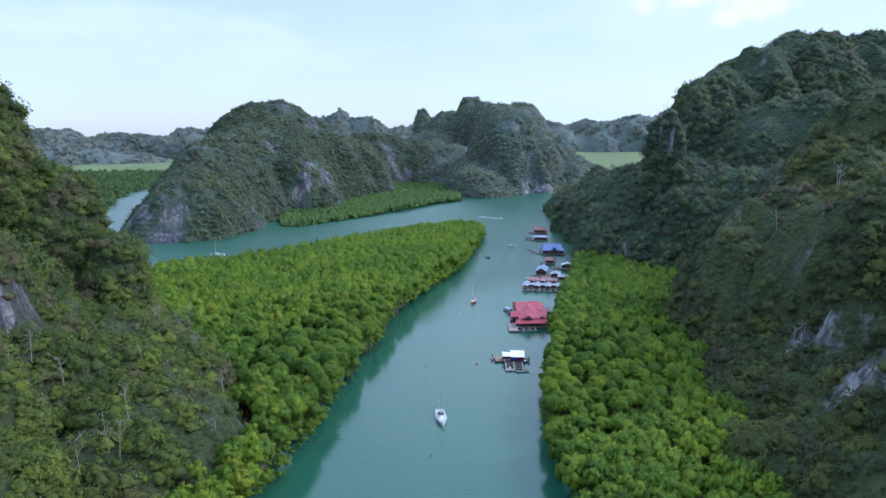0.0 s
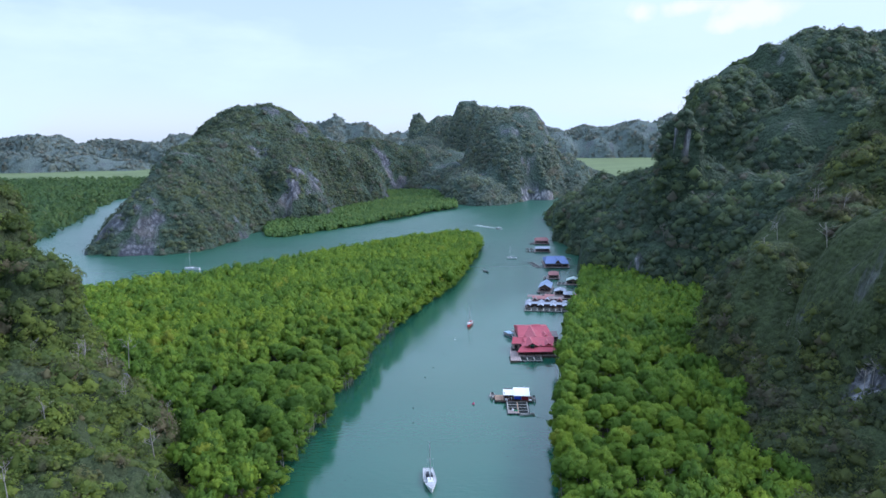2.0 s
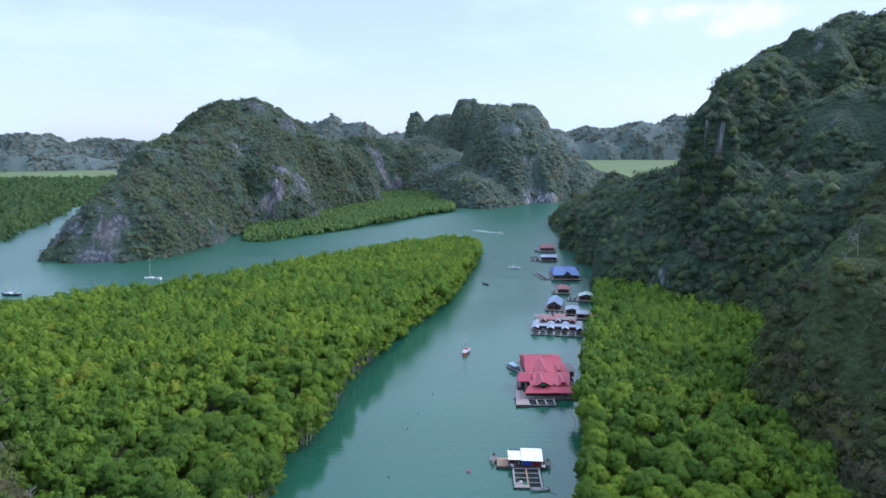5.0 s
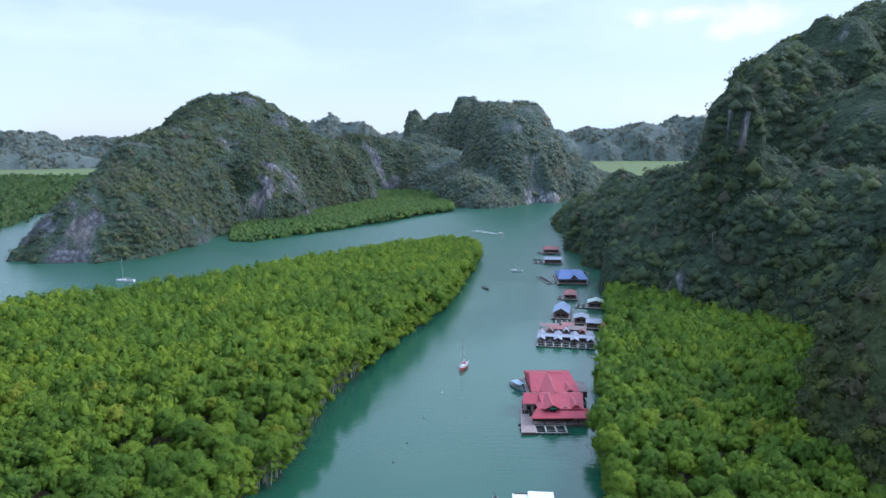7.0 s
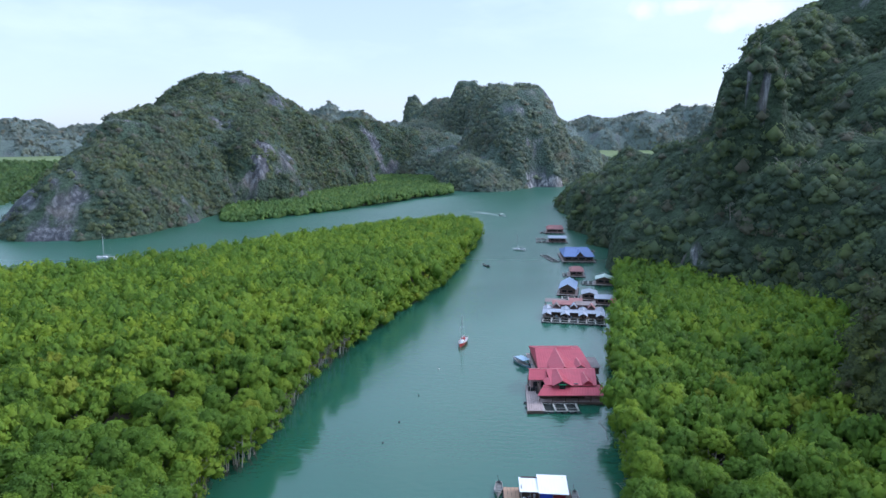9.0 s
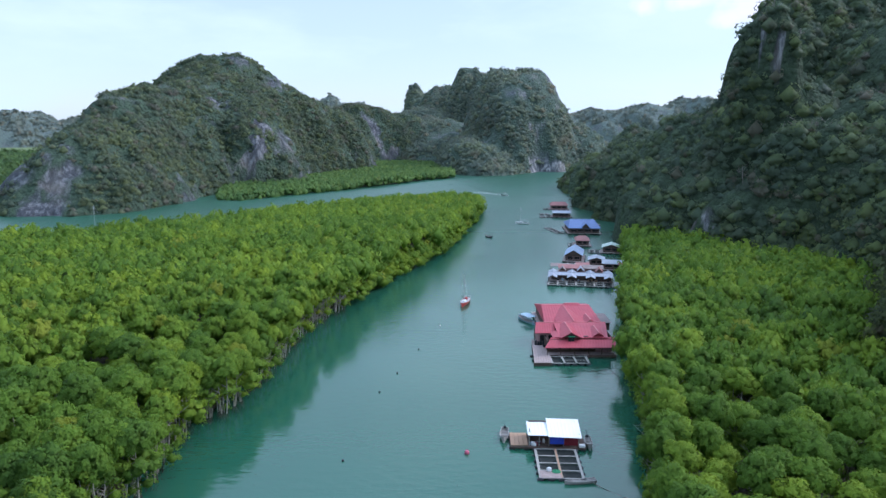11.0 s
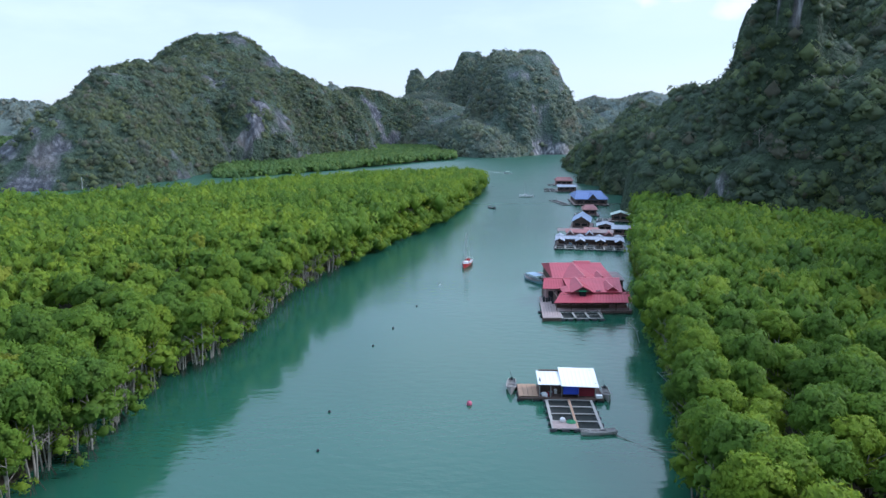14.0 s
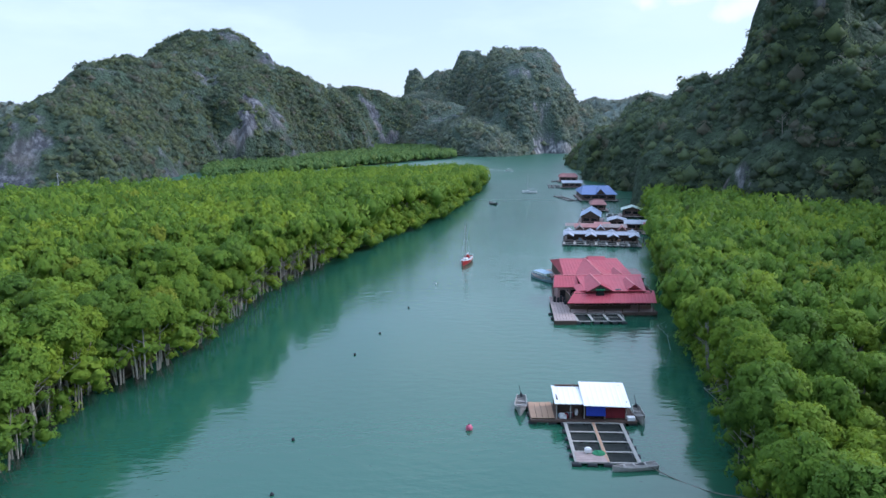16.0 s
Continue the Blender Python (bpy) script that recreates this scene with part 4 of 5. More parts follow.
# ---- small building tools ----
def box(b, x0, x1, y0, y1, z0, z1):
    vs = [b.verts.new(c) for c in ((x0, y0, z0), (x1, y0, z0), (x1, y1, z0), (x0, y1, z0), (x0, y0, z1), (x1, y0, z1), (x1, y1, z1), (x0, y1, z1))]
    for f in ((3, 2, 1, 0), (4, 5, 6, 7), (0, 1, 5, 4), (1, 2, 6, 5), (2, 3, 7, 6), (3, 0, 4, 7)):
        b.faces.new([vs[i] for i in f])


def slab(b, pts, t):
    """A sheet of thickness t under the given outline."""
    top = [b.verts.new(p) for p in pts]
    low = [b.verts.new((p[0], p[1], p[2] - t)) for p in pts]
    n = len(pts)
    b.faces.new(top)
    b.faces.new(low[::-1])
    for k in range(n):
        b.faces.new((low[k], low[(k + 1) % n], top[(k + 1) % n], top[k]))


def boxes(name, mat, parent, *dims, label=""):
    b = bmesh.new()
    for d in dims:
        box(b, *d)
    bmesh.ops.bevel(b, geom=b.edges[:], offset=0.02, segments=1, affect="EDGES")
    return part(name, b, mat, parent, label)


def sheet(name, mat, parent, pts, t=0.1, ribs=0, label=""):
    """A roof sheet from four corners (two low, two high), pressed into shallow ribs down the slope."""
    b = bmesh.new()
    a, c, d, e = [Vector(p) for p in pts]
    n = max(1, ribs * 4)
    rows = []
    for k in range(n + 1):
        lift = Vector((0, 0, 0.03 if ribs and k % 4 == 1 else 0.0))
        lo, hi = a.lerp(c, k / n) + lift, e.lerp(d, k / n) + lift
        down = Vector((0, 0, t))
        rows.append([b.verts.new(p) for p in (lo, hi, hi - down, lo - down)])
    for p, q in zip(rows[:-1], rows[1:]):
        for j in range(4):
            b.faces.new((p[j], q[j], q[(j + 1) % 4], p[(j + 1) % 4]))
    b.faces.new(rows[0])
    b.faces.new(rows[-1][::-1])
    bmesh.ops.recalc_face_normals(b, faces=b.faces)
    return part(name, b, mat, parent, label)


def gable_x(parent, mat, x0, x1, y0, y1, ze, zr, yr=None, ribs=0, hip=0.0):
    """A roof whose ridge runs along x: two sheets and a ridge cap. hip: how far the ridge stops short of the ends."""
    yr = (y0 + y1) / 2 if yr is None else yr
    sheet("roof_slope", mat, parent, [(x0, y0, ze), (x1, y0, ze), (x1 - hip, yr, zr), (x0 + hip, yr, zr)], ribs=ribs)
    sheet("roof_slope", mat, parent, [(x1, y1, ze), (x0, y1, ze), (x0 + hip, yr, zr), (x1 - hip, yr, zr)], ribs=ribs)
    if hip:
        for xa, xb in ((x0, x0 + hip), (x1, x1 - hip)):
            b = bmesh.new()
            slab(b, [(xa, y0, ze), (xb, yr, zr), (xa, y1, ze)], 0.1)
            bmesh.ops.recalc_face_normals(b, faces=b.faces)
            part("hip_slope", b, mat, parent)
    boxes("ridge_cap", MAT_RED_TRIM if mat is MAT_RED_ROOF else mat, parent, (x0 + hip, x1 - hip, yr - 0.12, yr + 0.12, zr - 0.06, zr + 0.07))


def gable_y(parent, mat, x0, x1, y0, y1, ze, zr, ribs=0, wall=None):
    """A roof whose ridge runs along y."""
    xr = (x0 + x1) / 2
    sheet("roof_slope", mat, parent, [(x0, y1, ze), (x0, y0, ze), (xr, y0, zr), (xr, y1, zr)], ribs=ribs)
    sheet("roof_slope", mat, parent, [(x1, y0, ze), (x1, y1, ze), (xr, y1, zr), (xr, y0, zr)], ribs=ribs)
    boxes("ridge_cap", MAT_RED_TRIM if mat is MAT_RED_ROOF else mat, parent, (xr - 0.12, xr + 0.12, y0, y1, zr - 0.06, zr + 0.07))
    if wall:
        b = bmesh.new()
        f0 = [b.verts.new(p) for p in ((x0 + 0.25, y0 + 0.35, ze - 0.05), (x1 - 0.25, y0 + 0.35, ze - 0.05), (xr, y0 + 0.35, zr - 0.2))]
        f1 = [b.verts.new((v.co.x, v.co.y + 0.12, v.co.z)) for v in f0]
        b.faces.new(f0)
        b.faces.new(f1[::-1])
        for k in range(3):
            b.faces.new((f0[k], f1[k], f1[(k + 1) % 3], f0[(k + 1) % 3]))
        bmesh.ops.recalc_face_normals(b, faces=b.faces)
        part("gable_wall", b, wall, parent)


def planks(parent, mat, x0, x1, y0, y1, z, width=0.5, along="y", name="plank", skew=0.0):
    """Deck boards with open joints, each a piece of its own on one shared mesh."""
    span, length = (x1 - x0, y1 - y0) if along == "y" else (y1 - y0, x1 - x0)
    n = max(1, round(span / width))
    w = span / n
    b = bmesh.new()
    if along == "y":
        box(b, 0.02, w - 0.02, 0, length, -0.07, 0)
    else:
        box(b, 0, length, 0.02, w - 0.02, -0.07, 0)
    first = part(name, b, mat, parent)
    r = random.Random(int(x0 * 7 + y0))
    for k in range(n):
        ob = first if k == 0 else new(name, first.data)
        ob.parent = parent
        off = r.uniform(-0.04, 0.04)
        ob.rotation_euler.z = radians(skew)
        ob.location = (x0 + k * w, y0 + off, z + r.uniform(-0.012, 0.012)) if along == "y" else (x0 + off, y0 + k * w, z + r.uniform(-0.012, 0.012))


def drums(parent, x0, x1, y0, y1, step=2.4):
    """Float drums lying under a deck."""
    b = bmesh.new()
    bmesh.ops.create_cone(b, cap_ends=True, segments=10, radius1=0.3, radius2=0.3, depth=0.95, matrix=Matrix.Rotation(radians(90), 4, "Y"))
    first = part("float_drum", b, MAT_DRUM, parent)
    spots = []
    nx, ny = max(1, int((x1 - x0) / step)), max(1, int((y1 - y0) / step))
    for i in range(nx + 1):
        for j in range(ny + 1):
            if i in (0, nx) or j in (0, ny):
                spots.append((x0 + (x1 - x0) * i / nx, y0 + (y1 - y0) * j / ny))
    for k, (x, y) in enumerate(spots):
        ob = first if k == 0 else new("float_drum", first.data)
        ob.parent = parent
        ob.location = (x, y, 0.08)


def posts(parent, mat, pts, z0, z1, w=0.09, name="post"):
    for x, y in pts:
        boxes(name, mat, parent, (x - w, x + w, y - w, y + w, z0, z1))


def window(parent, x0, x1, y, z0, z1):
    """A dark opening with a timber frame, proud of the wall that faces the river's mouth."""
    w = boxes("window", MAT_GLASS, parent, (x0, x1, y - 0.05, y + 0.05, z0, z1), label="dark open window")
    boxes("window_frame", MAT_WALL_PINK, w, (x0 - 0.1, x1 + 0.1, y - 0.09, y + 0.02, z1, z1 + 0.1), (x0 - 0.1, x1 + 0.1, y - 0.09, y + 0.02, z0 - 0.1, z0), (x0 - 0.1, x0, y - 0.09, y + 0.02, z0, z1), (x1, x1 + 0.1, y - 0.09, y + 0.02, z0, z1))


def cage(parent, x0, x1, y0, y1, cols, rows, z=0.42, w=0.28, sag=0.0):
    """Fish cages: walkway beams on floats, with dark nets between."""
    for i in range(cols + 1):
        x = x0 + (x1 - x0) * i / cols
        boxes("walkway_beam", MAT_BEAM, parent, (x - w, x + w, y0, y1, z - 0.12, z))
    for j in range(rows + 1):
        y = y0 + (y1 - y0) * j / rows
        for i in range(cols):
            xa, xb = x0 + (x1 - x0) * i / cols + w, x0 + (x1 - x0) * (i + 1) / cols - w
            boxes("cross_beam", MAT_BEAM, parent, (xa, xb, y - w * 0.6, y + w * 0.6, z - 0.12, z - 0.01))
    for i in range(cols):
        for j in range(rows):
            xa, xb = x0 + (x1 - x0) * i / cols + w + 0.1, x0 + (x1 - x0) * (i + 1) / cols - w - 0.1
            ya, yb = y0 + (y1 - y0) * j / rows + 0.25, y0 + (y1 - y0) * (j + 1) / rows - 0.25
            b = bmesh.new()
            bmesh.ops.create_grid(b, x_segments=6, y_segments=6, size=0.5)
            for v in b.verts:
                u = max(abs(v.co.x), abs(v.co.y)) * 2
                v.co = Vector(((xa + xb) / 2 + v.co.x * (xb - xa), (ya + yb) / 2 + v.co.y * (yb - ya), 0.06 + 0.22 * u ** 4))
            part("cage_net", b, MAT_NET, parent)
    drums(parent, x0, x1, y0, y1, 1.6)


def lathe_hull(length, beam, height, bow=0.45, stern=0.75, draft=0.25, sheer=0.25, steps=14):
    """A boat's hull along +y (bow at +y), open or decked at its top."""
    b = bmesh.new()
    rows = []
    for k in range(steps + 1):
        t = k / steps
        y = (t - 0.5) * length
        if t > 1 - bow:
            u = (t - (1 - bow)) / bow
            w = (1 - u ** 2.2) * 0.98 + 0.02
        else:
            w = stern + (1 - stern) * min(1, t / (1 - bow)) ** 0.7
        top = height + sheer * (2 * abs(t - 0.42)) ** 2.2
        hw = beam / 2 * w
        rows.append([b.verts.new(c) for c in ((-hw, y, top), (-hw * 0.92, y, top * 0.45), (-hw * 0.6, y, -draft * 0.6), (0, y, -draft), (hw * 0.6, y, -draft * 0.6), (hw * 0.92, y, top * 0.45), (hw, y, top))])
    for a, c in zip(rows[:-1], rows[1:]):
        for k in range(6):
            b.faces.new((a[k], a[k + 1], c[k + 1], c[k]))
    b.faces.new(rows[0])
    return b, rows


def hull_part(parent, mat, *dims, decked=0.0, deck_mat=None, **kw):
    b, rows = lathe_hull(*dims, **kw)
    tops = [((r[0].co.copy(), r[6].co.copy())) for r in rows]
    bmesh.ops.recalc_face_normals(b, faces=b.faces)
    hull = part("hull", b, mat, parent)
    sol = hull.modifiers.new("planking", "SOLIDIFY")
    sol.thickness = 0.06
    b = bmesh.new()
    prev = None
    for l, r in tops:
        drop = Vector((0, 0, decked))
        pair = [b.verts.new(l * 1.0 - drop + Vector((0.04, 0, 0))), b.verts.new(r - drop - Vector((0.04, 0, 0)))]
        if prev:
            b.faces.new((prev[0], prev[1], pair[1], pair[0]))
        prev = pair
    bmesh.ops.solidify(b, geom=b.faces[:], thickness=0.05)
    part("deck", b, deck_mat or mat, parent)
    # rubbing strake along both sides
    b = bmesh.new()
    for side in (0, 1):
        for p, q in zip(tops[:-1], tops[1:]):
            stem(b, p[side] + Vector((0, 0, 0.02)), q[side] + Vector((0, 0, 0.02)), 0.05, 0.05, 5)
    part("gunwale", b, deck_mat or mat, parent)
    return hull


def blob_box(name, mat, parent, x0, x1, y0, y1, z0, z1, taper=0.8, label=""):
    """A rounded cabin block, narrower at its top."""
    b = bmesh.new()
    box(b, x0, x1, y0, y1, z0, z1)
    cx, cy = (x0 + x1) / 2, (y0 + y1) / 2
    for v in b.verts:
        if v.co.z > (z0 + z1) / 2:
            v.co.x, v.co.y = cx + (v.co.x - cx) * taper, cy + (v.co.y - cy) * taper
    bmesh.ops.bevel(b, geom=b.edges[:], offset=0.12, segments=2, affect="EDGES")
    return part(name, b, mat, parent, label)


def stick(name, mat, parent, *pairs, r=0.05):
    b = bmesh.new()
    for p, q in pairs:
        stem(b, p, q, r, r * 0.8, 6)
    return part(name, b, mat, parent)


def sailing_boat(x, y, turn, length, mast, hull_mat, label, canopy=None):
    boat = new("sailing_boat")
    boat.matrix_basis = pose(x, y, 0, 0, 0, turn)
    L, B = length, length * 0.3
    hull_part(boat, hull_mat, L, B, 0.95, decked=0.08, deck_mat=MAT_BOAT_WHITE, bow=0.55, stern=0.72)
    blob_box("cabin", MAT_BOAT_WHITE, boat, -B * 0.28, B * 0.28, -L * 0.05, L * 0.24, 0.85, 1.4)
    boxes("cabin_window", MAT_GLASS, boat, (-B * 0.27, B * 0.27, -L * 0.02, L * 0.17, 1.06, 1.2))
    blob_box("cockpit", MAT_BOAT_DARK, boat, -B * 0.22, B * 0.22, -L * 0.36, -L * 0.1, 0.7, 0.98, 1.0)
    if canopy:
        blob_box("spray_hood", canopy, boat, -B * 0.3, B * 0.3, -L * 0.16, -L * 0.02, 1.2, 1.95, 0.75)
    stick("mast", MAT_METAL, boat, ((0, L * 0.12, 0.9), (0, L * 0.12, mast)), r=0.11)
    stick("boom", MAT_METAL, boat, ((0, L * 0.1, 2.1), (0, -L * 0.3, 2.2)), r=0.13)
    stick("spreader", MAT_METAL, boat, ((-B * 0.3, L * 0.12, mast * 0.6), (B * 0.3, L * 0.12, mast * 0.6)), r=0.04)
    stick("rigging", MAT_METAL, boat, ((0, L * 0.12, mast), (0, L * 0.49, 1.2)), ((0, L * 0.12, mast), (0, -L * 0.48, 1.1)), ((0, L * 0.12, mast), (B * 0.45, L * 0.08, 1.0)), ((0, L * 0.12, mast), (-B * 0.45, L * 0.08, 1.0)), r=0.018)
    stick("rail", MAT_METAL, boat, ((-B * 0.4, -L * 0.45, 1.6), (B * 0.4, -L * 0.45, 1.6)), ((-B * 0.4, -L * 0.45, 1.0), (-B * 0.4, -L * 0.45, 1.6)), ((B * 0.4, -L * 0.45, 1.0), (B * 0.4, -L * 0.45, 1.6)), r=0.03)
    return tagged(boat, label, "sailboat", "sailing boats at anchor")


def open_boat(x, y, turn, length, beam, mat, label, awning=None, engine=True, name="open_boat", deck=None, sheer=0.5, height=0.5):
    boat = new(name)
    boat.matrix_basis = pose(x, y, 0, 0, 0, turn)
    hull_part(boat, mat, length, beam, height, decked=0.22 if sheer > 0.3 else 0.1, deck_mat=deck or MAT_BOAT_GREY, bow=0.6, stern=0.7 if sheer > 0.3 else 0.9, sheer=sheer)
    for k in (-0.25, 0.0, 0.22):
        boxes("thwart", deck or MAT_BOAT_GREY, boat, (-beam * 0.42, beam * 0.42, k * length - 0.12, k * length + 0.12, 0.4, 0.46))
    if engine:
        blob_box("outboard_engine", MAT_BOAT_DARK, boat, -0.2, 0.2, -length * 0.53, -length * 0.45, 0.5, 1.15)
        stick("tiller_pole", MAT_BOAT_DARK, boat, ((0, -length * 0.46, 0.9), (0.3, -length * 0.45, 2.2)), r=0.04)
    if awning:
        posts(boat, MAT_METAL, [(-beam * 0.4, -length * 0.3), (beam * 0.4, -length * 0.3), (-beam * 0.4, length * 0.15), (beam * 0.4, length * 0.15)], 0.4, 1.9, 0.035)
        sheet("awning", awning, boat, [(-beam * 0.52, -length * 0.34, 1.9), (beam * 0.52, -length * 0.34, 1.9), (beam * 0.52, length * 0.2, 1.98), (-beam * 0.52, length * 0.2, 1.98)], 0.06)
    return tagged(boat, label, "boat", "small open boats")


# ---- white-roofed fish farm ----
def fish_farm():
    farm = new("fish_farm")
    farm.matrix_basis = pose(28.3, 253.2, 0, 0, 0, -3)
    # hut platform
    # dark wall timber on these boards paints in the shade below the roof
    planks(farm, MAT_WALL, -4.6, 4.6, -0.4, 4.4, 0.55, 0.45)
    planks(farm, MAT_DECK_TAN, -7.4, -4.6, 0.0, 4.6, 0.6, 0.7)
    for d in ((-7.4, 4.6, -0.6, -0.4, 0.3, 0.6), (-7.5, -7.3, -0.4, 4.6, 0.3, 0.6), (4.6, 4.8, -0.6, 4.4, 0.3, 0.6)):
        boxes("edge_beam", MAT_WALL, farm, d)
    drums(farm, -7.2, 4.4, -0.2, 4.2, 2.0)
    # hut
    for d in ((-4.3, 3.6, 3.6, 3.75, 0.6, 3.3), (-4.4, -4.25, 0.6, 3.9, 0.6, 2.8), (3.6, 3.75, 0.2, 4.05, 0.6, 2.6)):
        boxes("wall", MAT_WALL, farm, d, label="dark weathered board wall")
    boxes("front_wall", MAT_MAROON, farm, (1.2, 3.6, 0.2, 0.35, 0.6, 2.5), label="maroon painted board wall")
    boxes("side_wall", MAT_WALL, farm, (-4.25, -1.2, 1.4, 1.52, 0.6, 2.7))
    b = bmesh.new()
    slab(b, [(-1.1, -0.66, 1.25), (1.15, -0.66, 1.25), (1.15, -0.45, 2.42), (-1.1, -0.45, 2.42)], 0.05)
    bmesh.ops.recalc_face_normals(b, faces=b.faces)
    part("tarpaulin", b, MAT_BLUE_TARP, farm, "hanging blue tarpaulin")
    posts(farm, MAT_BEAM, [(-4.4, 0.0), (-1.2, 0.0), (1.2, 0.0), (3.6, 0.0), (-2.8, 0.0)], 0.55, 2.5, 0.06)
    sheet("roof", MAT_WHITE_ROOF, farm, [(-4.7, -0.3, 2.5), (-1.1, -0.3, 2.5), (-1.1, 3.8, 3.1), (-4.7, 3.8, 3.1)], 0.08, ribs=6, label="white corrugated metal roof")
    sheet("roof", MAT_WHITE_ROOF, farm, [(-1.4, -0.7, 2.5), (4.0, -0.7, 2.35), (4.0, 4.2, 3.4), (-1.4, 4.2, 3.5)], 0.08, ribs=9, label="white corrugated metal roof")
    # cages
    cage(farm, -3.5, 2.9, -10.1, -0.7, 2, 4, w=0.2)
    boxes("centre_walkway", MAT_DECK_TAN, farm, (-0.46, -0.14, -10.0, -0.7, 0.43, 0.47), label="brown plank walkway between the cages")
    boxes("styrofoam_box", MAT_BOAT_WHITE, farm, (3.7, 4.6, -0.5, 0.1, 0.57, 1.0), label="white styrofoam box at the deck's end")
    planks(farm, MAT_DECK, -3.5, -0.35, -10.2, -8.0, 0.47, 0.4, "x")
    # gear on the deck
    r = random.Random(9)
    for k in range(9):
        x, y = r.uniform(-4.2, -1.4), r.uniform(-0.3, 1.1)
        boxes("crate", r.choice((MAT_BOAT_WHITE, MAT_BOAT_DARK, MAT_MAROON, MAT_BOAT_BLUE)), farm, (x, x + r.uniform(0.3, 0.7), y, y + r.uniform(0.3, 0.6), 0.57, 0.57 + r.uniform(0.25, 0.7)))
    return tagged(farm, "floating fish farm hut with white metal roof and net cages", "fish farm", "floating buildings")


fish_farm()
nets = bmesh.new()
bmesh.ops.create_icosphere(nets, subdivisions=3, radius=1.0)
for v in nets.verts:
    v.co = Vector((v.co.x * 0.7, v.co.y * 0.5, max(0, v.co.z) * 0.45 * (0.6 + 0.7 * noise.noise(v.co * 2.3))))
net_heap = part("net_heap", nets, MAT_GREEN_NET)
net_heap.location = (26.9, 244.9, 0.47)
tagged(net_heap, "heap of green fishing net on the walkway", "net")
bag = bmesh.new()
box(bag, -0.35, 0.35, -0.25, 0.25, 0, 0.6)
bmesh.ops.bevel(bag, geom=bag.edges[:], offset=0.12, segments=3, affect="EDGES")
feed_sack = part("feed_sack", bag, MAT_BOAT_WHITE)
feed_sack.location = (25.8, 245.1, 0.47)
tagged(feed_sack, "white feed sack standing on the walkway", "sack")
open_boat(20.2, 257.6, 172, 4.6, 1.5, MAT_BOAT_GREY, "weathered open boat moored beside the tan deck")
open_boat(33.9, 254.4, 176, 4.0, 1.2, MAT_BOAT_GREY, "weathered open boat moored behind the fish farm")
open_boat(30.0, 242.4, 98, 4.8, 1.05, MAT_BOAT_GREY, "pale flat skiff tied across the cage ends", engine=False, name="skiff", sheer=0.12, height=0.4)


